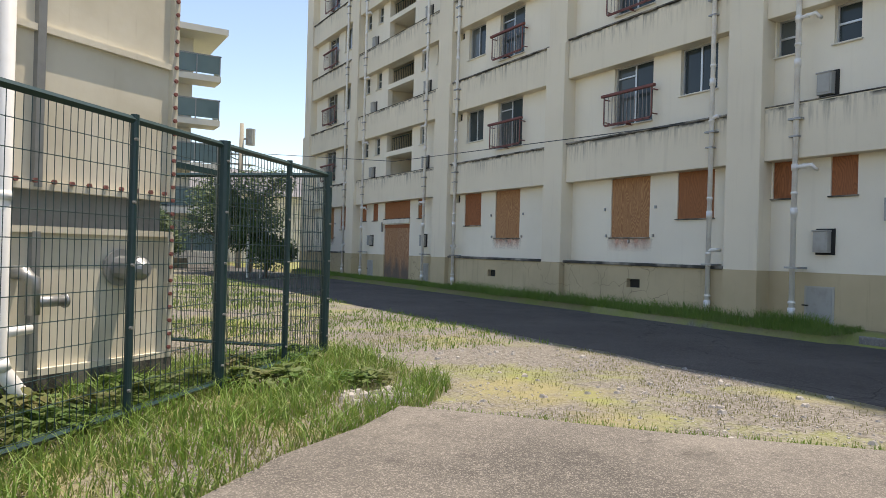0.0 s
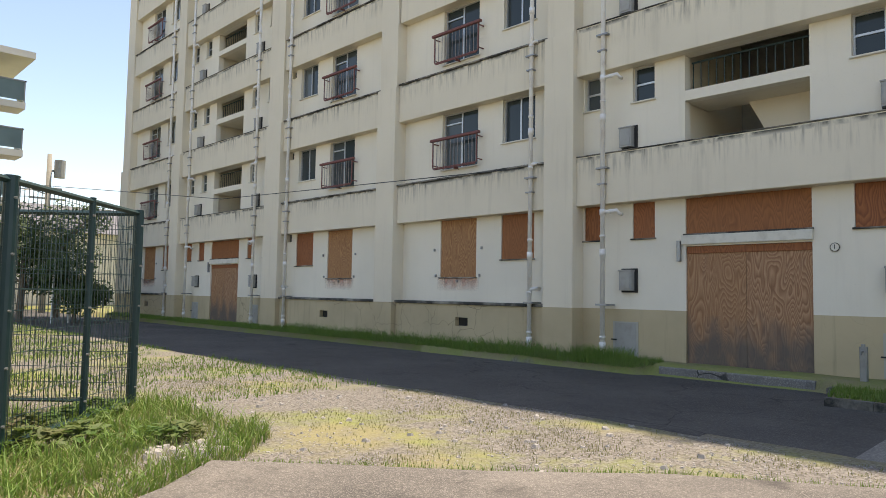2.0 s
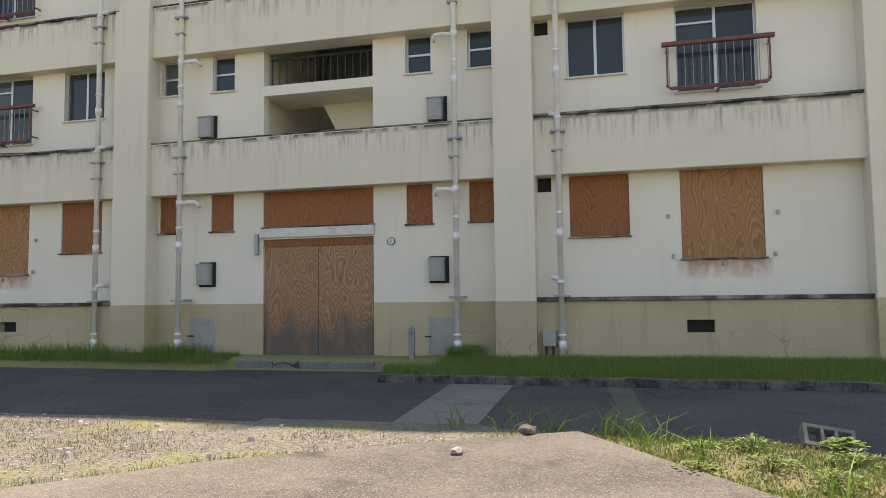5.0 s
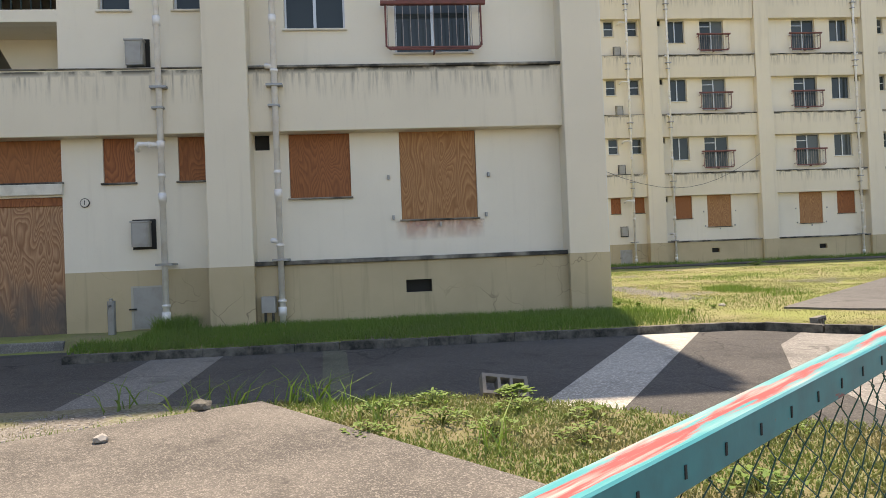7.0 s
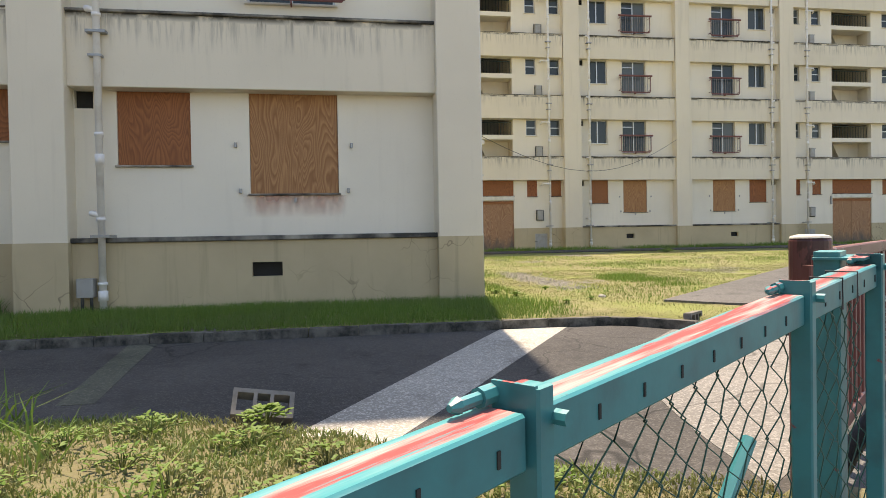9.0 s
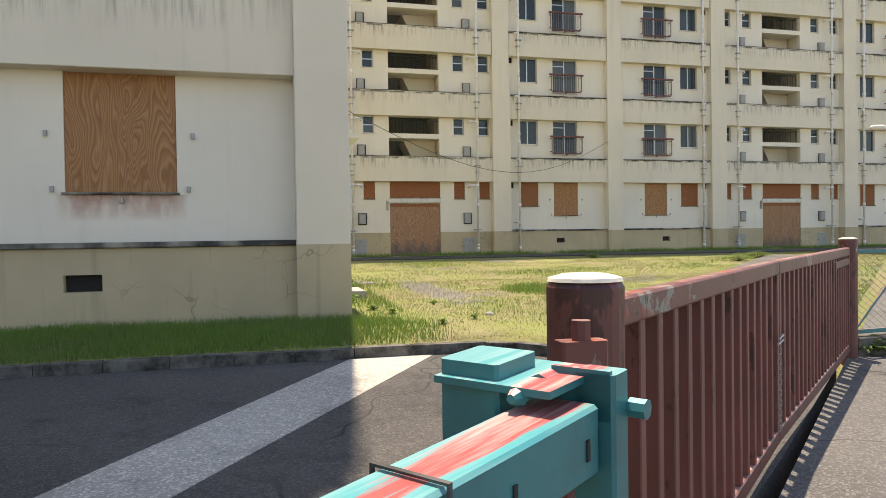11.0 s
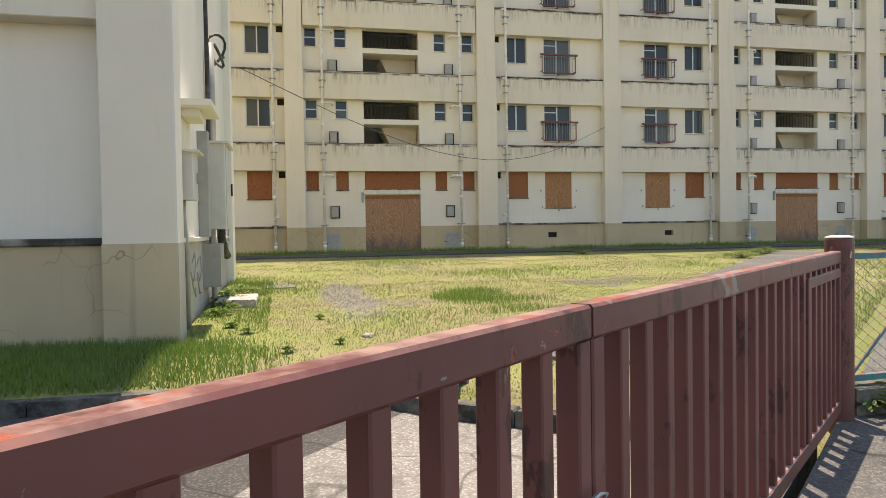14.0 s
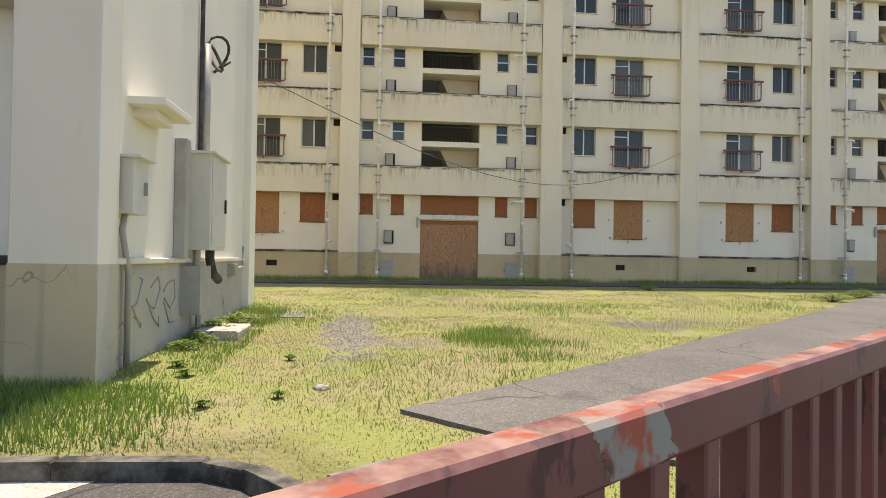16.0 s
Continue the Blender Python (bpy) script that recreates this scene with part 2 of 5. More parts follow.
def asphalt(name, a, b, grain, cracks=0.8, specks=0.6):
    m = Mat(name, 0.92)
    v = m.node("ShaderNodeTexVoronoi")
    m.plug(v.inputs["Vector"], m.pos)
    v.inputs["Scale"].default_value = grain
    c = m.mix(m.ramp(m.noise(0.5, 5), 0.35, 0.68), a, b)
    c = m.mix(m.ramp(m.xyz(0, v.outputs["Color"]), 0.6, 1.0, 0, specks), c, tuple(min(1, 2.0 * q) for q in b))
    c = m.mix(m.ramp(m.noise(1.7, 6, rough=0.7), 0.55, 0.72, 0, 0.7), c, tuple(0.5 * q for q in a))
    c = m.mix(m.ramp(m.noise(28, 4, rough=0.7), 0.5, 0.7, 0, 0.5), c, tuple(0.55 * q for q in a))
    c = m.mix(m.ramp(m.noise(11, 5, rough=0.75), 0.58, 0.7, 0, 0.4), c, tuple(1.5 * q for q in b))
    ck = m.node("ShaderNodeTexVoronoi", feature="DISTANCE_TO_EDGE")
    n = m.node("ShaderNodeTexNoise")
    m.plug(n.inputs["Vector"], m.pos)
    n.inputs["Scale"].default_value = 1.1
    w = m.node("ShaderNodeVectorMath", operation="ADD")
    m.plug(w.inputs[0], m.pos)
    m.plug(w.inputs[1], n.outputs["Color"])
    m.plug(ck.inputs["Vector"], w.outputs[0])
    ck.inputs["Scale"].default_value = 0.34
    line = m.math("MULTIPLY", m.ramp(ck.outputs["Distance"], 0.002, 0.006, 1, 0), m.ramp(m.noise(0.3, 1), 0.45, 0.5))
    c = m.mix(m.math("MULTIPLY", line, cracks), c, (0.02, 0.02, 0.018))
    return m.done(c, m.math("SUBTRACT", v.outputs["Distance"], line), 0.35, 0.006)


ASPHALT = asphalt("old_grey_asphalt", (0.046, 0.044, 0.041), (0.085, 0.080, 0.073), 90)
TRENCH = asphalt("pale_coarse_concrete_patch", (0.32, 0.30, 0.26), (0.42, 0.40, 0.35), 70)
TRENCH_DARK = asphalt("grey_trench_patch", (0.16, 0.152, 0.138), (0.205, 0.195, 0.175), 80)
MOSSY = asphalt("mossy_repair_strip", (0.075, 0.082, 0.055), (0.12, 0.12, 0.09), 80)
APRON = asphalt("pale_gate_apron_concrete", (0.155, 0.148, 0.135), (0.235, 0.225, 0.205), 80, 0.5)
SLAB = asphalt("worn_concrete_slab", (0.072, 0.066, 0.058), (0.19, 0.172, 0.148), 140, 0.1, 0.6)
WALKWAY = asphalt("grey_path_asphalt", (0.085, 0.082, 0.076), (0.13, 0.125, 0.115), 90)
m = Mat("kerb_concrete", 0.95)
KERB = m.done(m.mix(m.ramp(m.noise(3, 6, rough=0.7), 0.4, 0.62), (0.03, 0.03, 0.025), (0.17, 0.16, 0.135)), m.noise(30, 4), 0.6, 0.01)
BLOCK = plain("grey_concrete_block", (0.22, 0.205, 0.18), 0.95, 0, (0.08, 0.075, 0.06), 0.6, 10)

# ground: bare earth, grit, moss and dry turf in patches
m = Mat("turf_and_grit_ground", 0.95)
v = m.node("ShaderNodeTexVoronoi")
m.plug(v.inputs["Vector"], m.pos)
v.inputs["Scale"].default_value = 42
grit = m.mix(m.xyz(0, v.outputs["Color"]), (0.095, 0.085, 0.07), (0.25, 0.23, 0.20))
dry = m.mix(m.noise(9, 4), (0.29, 0.26, 0.125), (0.20, 0.18, 0.085))
moss = m.mix(m.noise(14, 4), (0.17, 0.205, 0.05), (0.26, 0.27, 0.085))
c = m.mix(m.ramp(m.noise(0.7, 5, rough=0.6), 0.42, 0.56), dry, moss)
near = m.ramp(m.xyz(0), 6.3, 7.2, 1, 0)
gritty = m.ramp(m.noise(0.62, 6, rough=0.72), 0.36, 0.52)
c = m.mix(m.math("MULTIPLY", near, gritty), c, grit)
trod = m.ramp(m.noise(0.33, 4, rough=0.6), 0.60, 0.66)
c = m.mix(m.math("MULTIPLY", m.math("SUBTRACT", 1.0, near), trod), c, grit)
bx, by = m.math("DIVIDE", m.math("SUBTRACT", m.xyz(0), 15.6), 2.6), m.math("DIVIDE", m.math("ADD", m.xyz(1), 6.75), 0.42)
trail = m.math("ADD", m.math("ADD", m.math("MULTIPLY", bx, bx), m.math("MULTIPLY", by, by)), m.ramp(m.noise(1.6, 4), 0.3, 0.7, -0.8, 0.8))
c = m.mix(m.ramp(trail, 0.5, 1.1, 0.85, 0), c, grit)
weedy = m.mix(m.noise(16, 5), (0.155, 0.12, 0.075), (0.19, 0.185, 0.075))
c = m.mix(m.math("MULTIPLY", near, m.ramp(m.xyz(1), -0.2, 0.3, 1, 0)), c, weedy)
c = m.mix(m.ramp(m.noise(30, 5, rough=0.75), 0.5, 0.75, 0, 0.55), c, (0.09, 0.08, 0.045))
GROUND = m.done(c, m.math("ADD", v.outputs["Distance"], m.noise(24, 4)), 0.4, 0.012)


def leafy(name, a, b, d):
    m = Mat(name, 0.6)
    r = m.island()
    c = m.mix(r, a, b)
    c = m.mix(m.ramp(m.noise(0.8, 3), 0.45, 0.7), c, d)
    m.p.inputs["Subsurface Weight"].default_value = 0.0
    m.plug(m.p.inputs["Base Color"], c)
    tr = m.node("ShaderNodeBsdfTranslucent")
    m.plug(tr.inputs[0], c)
    mx = m.node("ShaderNodeMixShader")
    mx.inputs[0].default_value = 0.35
    m.t.links.new(m.p.outputs[0], mx.inputs[1])
    m.t.links.new(tr.outputs[0], mx.inputs[2])
    m.t.links.new(mx.outputs[0], m.t.nodes["Material Output"].inputs[0])
    return m.m


GRASS = leafy("fresh_grass", (0.115, 0.23, 0.032), (0.215, 0.31, 0.062), (0.165, 0.245, 0.058))
TURF = leafy("sun_dried_turf", (0.19, 0.235, 0.065), (0.34, 0.315, 0.15), (0.25, 0.27, 0.10))
YARD_TURF = leafy("dull_yard_turf", (0.15, 0.18, 0.045), (0.25, 0.235, 0.10), (0.19, 0.19, 0.075))
WEEDY = leafy("dull_green_weed", (0.13, 0.22, 0.045), (0.25, 0.29, 0.09), (0.26, 0.22, 0.11))
LEAF = leafy("broad_weed_leaf", (0.07, 0.15, 0.03), (0.13, 0.19, 0.045), (0.16, 0.11, 0.05))
TREE_LEAF = leafy("dark_tree_leaf", (0.035, 0.075, 0.018), (0.075, 0.125, 0.03), (0.05, 0.09, 0.02))
BARK = plain("brown_bark", (0.12, 0.09, 0.06), 0.95)
PEBBLE = plain("pale_gravel_stone", (0.36, 0.34, 0.31), 0.9, 0, (0.2, 0.18, 0.16), 0.6, 20)

m = Mat("rust_wash_stain", 0.9)
tr = m.node("ShaderNodeBsdfTransparent")
mx = m.node("ShaderNodeMixShader")
g = m.node("ShaderNodeTexCoord").outputs["Generated"]
fade = m.math("MULTIPLY", m.ramp(m.xyz(2, g), 0.0, 0.9), m.math("MULTIPLY", m.ramp(m.xyz(1, g), 0.0, 0.15), m.ramp(m.xyz(1, g), 0.85, 1.0, 1, 0)))
m.plug(mx.inputs[0], m.math("MULTIPLY", fade, m.ramp(m.noise(3.0, 4, (2, 2, 0.7)), 0.3, 0.7, 0.15, 0.6)))
m.plug(m.p.inputs["Base Color"], (0.70, 0.44, 0.35))
m.t.links.new(tr.outputs[0], mx.inputs[1])
m.t.links.new(m.p.outputs[0], mx.inputs[2])
m.t.links.new(mx.outputs[0], m.t.nodes["Material Output"].inputs[0])
STAIN = m.m


# ---- building helpers ----
class Shape:
    """Collects plain solids into one mesh."""

    def __init__(self):
        self.v, self.f = [], []

    def add(self, vs, fs):
        n = len(self.v)
        self.v += [tuple(p) for p in vs]
        self.f += [tuple(n + i for i in f) for f in fs]
        return self

    def box(self, x0, x1, y0, y1, z0, z1, c=0.0):
        """A box; c chamfers the four long edges that run along its longest side."""
        if c <= 0:
            return self.add([(x, y, z) for x in (x0, x1) for y in (y0, y1) for z in (z0, z1)],
                            [(0, 1, 3, 2), (4, 6, 7, 5), (0, 4, 5, 1), (2, 3, 7, 6), (0, 2, 6, 4), (1, 5, 7, 3)])
        lens = (x1 - x0, y1 - y0, z1 - z0)
        k = lens.index(max(lens))
        lo, hi = (x0, y0, z0), (x1, y1, z1)
        a, b = [i for i in range(3) if i != k]
        ring = []
        for da, db in ((c, 0), (lens[a] - c, 0), (lens[a], c), (lens[a], lens[b] - c), (lens[a] - c, lens[b]), (c, lens[b]), (0, lens[b] - c), (0, c)):
            p = [0, 0, 0]
            p[a], p[b] = lo[a] + da, lo[b] + db
            ring.append(p)
        vs = []
        for end in (lo[k], hi[k]):
            for p in ring:
                q = list(p)
                q[k] = end
                vs.append(q)
        return self.add(vs, [tuple(range(8)), tuple(range(15, 7, -1))] + [(i, (i + 1) % 8, 8 + (i + 1) % 8, 8 + i) for i in range(8)])

    def tube(self, pts, r, n=8, caps=True):
        pts = [Vector(p) for p in pts]
        vs, fs = [], []
        for i, p in enumerate(pts):
            d = (pts[min(i + 1, len(pts) - 1)] - pts[max(i - 1, 0)]).normalized()
            s = d.cross(Vector((0, 0, 1)) if abs(d.z) < 0.9 else Vector((1, 0, 0))).normalized()
            u = s.cross(d)
            rr = r[i] if isinstance(r, (list, tuple)) else r
            vs += [p + (s * math.cos(2 * math.pi * k / n) + u * math.sin(2 * math.pi * k / n)) * rr for k in range(n)]
        for i in range(len(pts) - 1):
            fs += [(i * n + k, i * n + (k + 1) % n, (i + 1) * n + (k + 1) % n, (i + 1) * n + k) for k in range(n)]
        if caps:
            fs += [tuple(range(n - 1, -1, -1)), tuple(range((len(pts) - 1) * n, len(pts) * n))]
        return self.add(vs, fs)

    def poly(self, pts, z0, z1):
        """A flat slab with a polygon outline; z1 is its top."""
        n = len(pts)
        area = sum(pts[i][0] * pts[(i + 1) % n][1] - pts[(i + 1) % n][0] * pts[i][1] for i in range(n))
        if area < 0:
            pts = pts[::-1]
        return self.add([(x, y, z0) for x, y in pts] + [(x, y, z1) for x, y in pts],
                        [tuple(range(n, 2 * n)), tuple(range(n - 1, -1, -1))] + [(i, (i + 1) % n, n + (i + 1) % n, n + i) for i in range(n)])

    def mesh(self, name, mat, smooth=False):
        me = bpy.data.meshes.new(name)
        me.from_pydata(self.v, [], self.f)
        if smooth:
            me.polygons.foreach_set("use_smooth", [True] * len(me.polygons))
        me.update()
        if len(self.f) < 3000:
            bm = bmesh.new()
            bm.from_mesh(me)
            bmesh.ops.recalc_face_normals(bm, faces=bm.faces)
            bm.to_mesh(me)
            bm.free()
        me.materials.append(mat)
        return me


def part(name, shape, mat, parent=None, label="", loc=(0, 0, 0), smooth=False):
    me = shape.mesh(name, mat, smooth) if isinstance(shape, Shape) else shape
    ob = new(name, me)
    ob.location = loc
    if parent:
        ob.parent = parent
    return tagged(ob, label)


def thing(name, label, category, group="", loc=(0, 0, 0), turn=0.0):
    ob = new(name)
    ob.location, ob.rotation_euler = loc, (0, 0, turn)
    return tagged(ob, label, category, group)


def wall_shape(x0, x1, y0, y1, z0, z1, holes):
    """A wall along y with real openings (ya, yb, za, zb)."""
    s = Shape()
    cuts = sorted({y0, y1, *[h[0] for h in holes], *[h[1] for h in holes]})
    for a, b in zip(cuts, cuts[1:]):
        gaps = sorted((h[2], h[3]) for h in holes if h[0] <= a + 1e-6 and h[1] >= b - 1e-6)
        z = z0
        for g0, g1 in gaps:
            if g0 > z + 1e-4:
                s.box(x0, x1, a, b, z, g0)
            z = g1
        if z < z1:
            s.box(x0, x1, a, b, z, z1)
    return s


# window meshes are shared by all windows of one size
made = {}


def window_meshes(w, h, bars):
    key = (round(w, 2), round(h, 2), bars)
    if key not in made:
        f = Shape()
        t = 0.035
        f.box(0, 0.07, -w / 2, w / 2, 0, t).box(0, 0.07, -w / 2, w / 2, h - t, h)
        f.box(0, 0.07, -w / 2, -w / 2 + t, t, h - t).box(0, 0.07, w / 2 - t, w / 2, t, h - t)
        if bars == "sliding":
            f.box(0.005, 0.06, -0.025, 0.025, t, h - t)
        elif bars == "transom":
            f.box(0.005, 0.06, -0.025, 0.025, t, h - t)
            f.box(0.003, 0.06, 0.025, w / 2 - t, h * 0.80, h * 0.80 + 0.035)
        else:
            f.box(0.005, 0.06, -w / 2 + t, w / 2 - t, h * 0.5 - 0.02, h * 0.5 + 0.02)
        p = Shape()
        if bars == "sash":
            p.box(0, 0.006, -w / 2 + t, w / 2 - t, 0, h / 2 - t - 0.02)
        else:
            p.box(0, 0.006, -w / 4 + 0.02, w / 4 - 0.02, t - h / 2, h / 2 - t)
        sill = Shape().box(-0.05, 0.02, -w / 2 - 0.03, w / 2 + 0.03, -0.035, 0.0, 0.008)
        made[key] = f.mesh("window_frame", FRAME), p.mesh("pane", GLASS), sill.mesh("sill", LINTEL)
    return made[key]


def window(parent, x, y, z, w, h, bars):
    frame_me, pane_me, sill_me = window_meshes(w, h, bars)
    ob = part("window", frame_me, None, parent, "", (x + 0.09, y, z))
    if bars == "sash":
        for dz in (0.035, h / 2 + 0.02):
            part("pane", pane_me, None, ob, "", (0.03, 0, dz))
    else:
        for dy, dx in ((-w / 4, 0.022), (w / 4, 0.04)):
            part("pane", pane_me, None, ob, "", (dx, dy, h / 2))
    part("sill", sill_me, None, ob, "", (-0.09, 0, 0))
    return ob


def board(parent, x, y, z, w, h, mat, label):
    key = ("board", round(w, 2), round(h, 2), mat.name)
    if key not in made:
        s = Shape().box(0, 0.012, -w / 2 + 0.004, w / 2 - 0.004, 0.004, h - 0.004, 0.002)
        e = Shape().box(-0.05, 0.03, -w / 2 - 0.03, w / 2 + 0.03, -0.03, 0.0, 0.008)
        made[key] = s.mesh("plywood_board", mat), e.mesh("sill", LEDGE)
    b = part("plywood_board", made[key][0], None, parent, label, (x + 0.03, y, z))
    part("sill", made[key][1], None, b, "", (-0.03, 0, 0))
    return b


def balcony_mesh(w):
    key = ("balcony", round(w, 2))
    if key not in made:
        s = Shape()
        n = 13
        s.box(-0.012, 0.012, -w / 2 + 0.03, w / 2 - 0.03, 0.02, 0.045)
        s.tube([(0, -w / 2 + 0.02, 0.74), (0, -w / 2 + 0.02, 0.06), (0, -w / 2 + 0.08, 0.0), (0, w / 2 - 0.08, 0.0), (0, w / 2 - 0.02, 0.06), (0, w / 2 - 0.02, 0.74)], 0.016, 6)
        for y in (-w / 2 + 0.02, w / 2 - 0.02):
            s.box(0, 0.22, y - 0.012, y + 0.012, 0.10, 0.125).box(0, 0.22, y - 0.012, y + 0.012, 0.68, 0.705)
        s.box(-0.01, 0.22, -0.012, 0.012, -0.05, 0.0)
        r = Shape().box(-0.045, 0.045, -w / 2 - 0.06, w / 2 + 0.06, 0.74, 0.81, 0.012)
        made[key] = s.mesh("balcony_railing", RAIL), r.mesh("handrail", RAIL), Shape().box(-0.006, 0.006, -0.006, 0.006, 0.03, 0.74).mesh("bar", BARS)
    return made[key]


def pipe_shape(z0, z1, pitch, flip, branch):
    """A downpipe with collars, wall brackets and a short branch on each floor."""
    s = Shape().tube([(0, 0, z0), (0, 0, z1)], 0.05, 10)
    z = z0 + 0.12
    s.tube([(0, 0, z0 + 0.28), (0, 0, z0 + 0.42)], 0.068, 10).tube([(0, 0, z0 + 0.5), (0, 0, z0 + 0.54)], 0.068, 10)
    k = 0
    while z < z1:
        s.tube([(0, 0, z + 2.05), (0, 0, z + 2.20)], 0.064, 10)
        s.tube([(0, 0, z + 2.45), (0, 0, z + 2.50)], 0.062, 10)
        if branch:
            zb = z + 2.97
            s.tube([(0, 0, zb - 0.06), (0, 0, zb + 0.06)], 0.064, 10)
            s.tube([(0, 0, zb), (0, flip * 0.34, zb + 0.02), (0.02, flip * 0.38, zb - 0.05), (0.1, flip * 0.38, zb - 0.06)], 0.038, 8)
            s.tube([(0, flip * 0.16, zb + 0.01), (0, flip * 0.20, zb + 0.01)], 0.048, 8)
        else:
            zb = z + 1.35
            s.tube([(0, 0, zb), (0, flip * 0.12, zb + 0.03), (0.2, flip * 0.14, zb + 0.03)], 0.042, 8)
            s.tube([(0, 0, zb - 0.08), (0, 0, zb - 0.03)], 0.064, 10)
        z += pitch
        k += 1
    return s


def brackets(run, z0, z1, pitch):
    wide = made.setdefault("wide", Shape().box(-0.07, 0.26, -0.13, 0.13, -0.018, 0.018).mesh("bracket", STEEL))
    slim = made.setdefault("slim", Shape().box(-0.06, 0.26, -0.07, 0.11, -0.015, 0.015).mesh("bracket", STEEL))
    z = z0 + 1.08
    while z < z1 - 3:
        part("bracket", wide, None, run, "", (0, 0, z))
        part("bracket", slim, None, run, "", (0, 0, z + 2.5))
        z += pitch


def meter_mesh():
    if "meter" not in made:
        s = Shape().box(-0.16, 0.03, -0.14, 0.14, 0.02, 0.42, 0.015).box(-0.175, 0.0, -0.15, 0.15, 0.41, 0.44, 0.006)
        b = Shape().box(-0.02, 0.04, -0.21, 0.16, -0.02, 0.47)
        d = Shape().box(-0.172, -0.15, -0.115, 0.115, 0.06, 0.38, 0.006)
        made["meter"] = s.mesh("meter_box", GREY_BOX), b.mesh("backboard", DARK), d.mesh("door", GREY_BOX)
    return made["meter"]


def apartment(name, label, x, bays, cols, y_lo, y_hi, z0, pitch, floors, depth, kl, beam_mat, seen):
    """A long block whose front faces -x. bays: ('L', edge, side, width) living bay, ('E', centre, k, width) stair bay."""
    house = thing(name, label, "apartment building")
    F, R = x, x + 0.4                    # faces of the piers and of the wall between them
    top = z0 + 3.17 + pitch * (floors - 1) + 1.2
    holes, seats = [], []
    for bay in bays:
        for k in range(floors):
            zf = z0 + pitch * k
            if bay[0] == "L":
                _, e, s, _ = bay
                for a, b, h, kind in ((0.57, 1.58, 1.07, "small"), (2.41, 3.71, 1.49, "tall")):
                    lo, hi = sorted((e - s * a * kl, e - s * b * kl))
                    holes.append((lo, hi, zf + 3.17 - h, zf + 3.17))
                    seats.append((kind, k, lo, hi, zf + 3.17 - h, h))
                lo, hi = sorted((e - s * 0.01, e - s * 0.26))
                holes.append((lo, hi, zf + 2.91, zf + 3.17))
            else:
                _, c, ke, _ = bay
                for a, b in ((2.98, 3.47), (1.79, 2.29)):
                    for q in (-1, 1):
                        lo, hi = sorted((c + q * a * ke, c + q * b * ke))
                        holes.append((lo, hi, zf + 2.44, zf + 3.17))
                        seats.append(("slit", k, lo, hi, zf + 2.44, 0.73))
                lo, hi = c - 1.14 * ke, c + 1.14 * ke
                if k == 0:
                    holes += [(lo, hi, z0 - 0.02, z0 + 2.24), (lo, hi, z0 + 2.48, z0 + 3.17)]
                    seats += [("door", 0, lo, hi, z0, 2.24), ("over", 0, lo, hi, z0 + 2.48, 0.69)]
                else:
                    holes += [(lo, hi, zf + 1.45, zf + 2.26), (lo, hi, zf + 2.46, zf + 3.17)]
                    seats += [("stair", k, lo, hi, zf + 1.45, 0.8), ("landing", k, lo, hi, zf + 2.46, 0.71)]
    dado_top = z0 + 1.0
    low = [(a, b, c, min(d, dado_top)) for a, b, c, d in holes if c < dado_top]
    high = [(a, b, max(c, dado_top), d) for a, b, c, d in holes if d > dado_top]
    part("wall", wall_shape(R, R + 0.22, y_lo, y_hi, dado_top, top, high), INFILL, house)
    part("dado_wall", wall_shape(R, R + 0.22, y_lo, y_hi, z0 - 0.6, dado_top, low), DADO, house, "tan painted base of the wall")
    part("back_wall", Shape().box(x + depth - 0.2, x + depth, y_lo, y_hi, z0 - 0.6, top), CREAM, house)
    part("inner_wall", Shape().box(x + 3.2, x + 3.35, y_lo + 0.3, y_hi - 0.3, z0 - 0.6, top), STAIR, house)
    part("roof", Shape().box(x + 0.1, x + depth, y_lo, y_hi, top, top + 0.25).box(F, F + 0.2, y_lo, y_hi, top + 0.25, top + 0.7), STAIR, house)
    for k in range(floors):
        part("floor_slab", Shape().box(R + 0.24, x + 3.18, y_lo + 0.25, y_hi - 0.25, z0 + pitch * (k + 1) + 1.25 - pitch, z0 + pitch * (k + 1) + 1.40 - pitch), STAIR, house)
    for a, b in cols:
        pier = part("pier", Shape().box(F, R + 0.1, a, b, dado_top, z0 + 7.0, 0.01).box(F + 0.07, R + 0.1, a + 0.03, b - 0.03, z0 + 7.0, top), CREAM, house)
        part("pier_base", Shape().box(F - 0.003, R + 0.1, a - 0.003, b + 0.003, z0 - 0.6, dado_top), DADO, pier)
    for bay in bays:
        if bay[0] == "L":
            _, e, s, wd = bay
            lo, hi = sorted((e, e - s * wd))
            for k in range(floors):
                zf = z0 + pitch * k + 3.17
                beam = part("spandrel", Shape().box(F + 0.13, R - 0.002, lo + 0.002, hi - 0.002, zf, zf + 1.03, 0.008), beam_mat, house)
                part("ledge", Shape().box(F + 0.09, R, lo + 0.003, hi - 0.003, zf + 1.034, zf + 1.075, 0.008), LEDGE, beam, "black weather-stained ledge")
            ya, yb = sorted((e - s * 2.43 * kl, e - s * 2.86 * kl))
            base = part("plinth", wall_shape(F + 0.15, R - 0.002, lo + 0.002, hi - 0.002, z0 - 0.6, z0 + 0.985, [(ya, yb, z0 + 0.46, z0 + 0.67)]), DADO, house, "tan plinth with hairline cracks")
            part("ledge", Shape().box(F + 0.10, R, lo + 0.003, hi - 0.003, z0 + 0.99, z0 + 1.06, 0.01), LEDGE, base, "black weather-stained ledge")
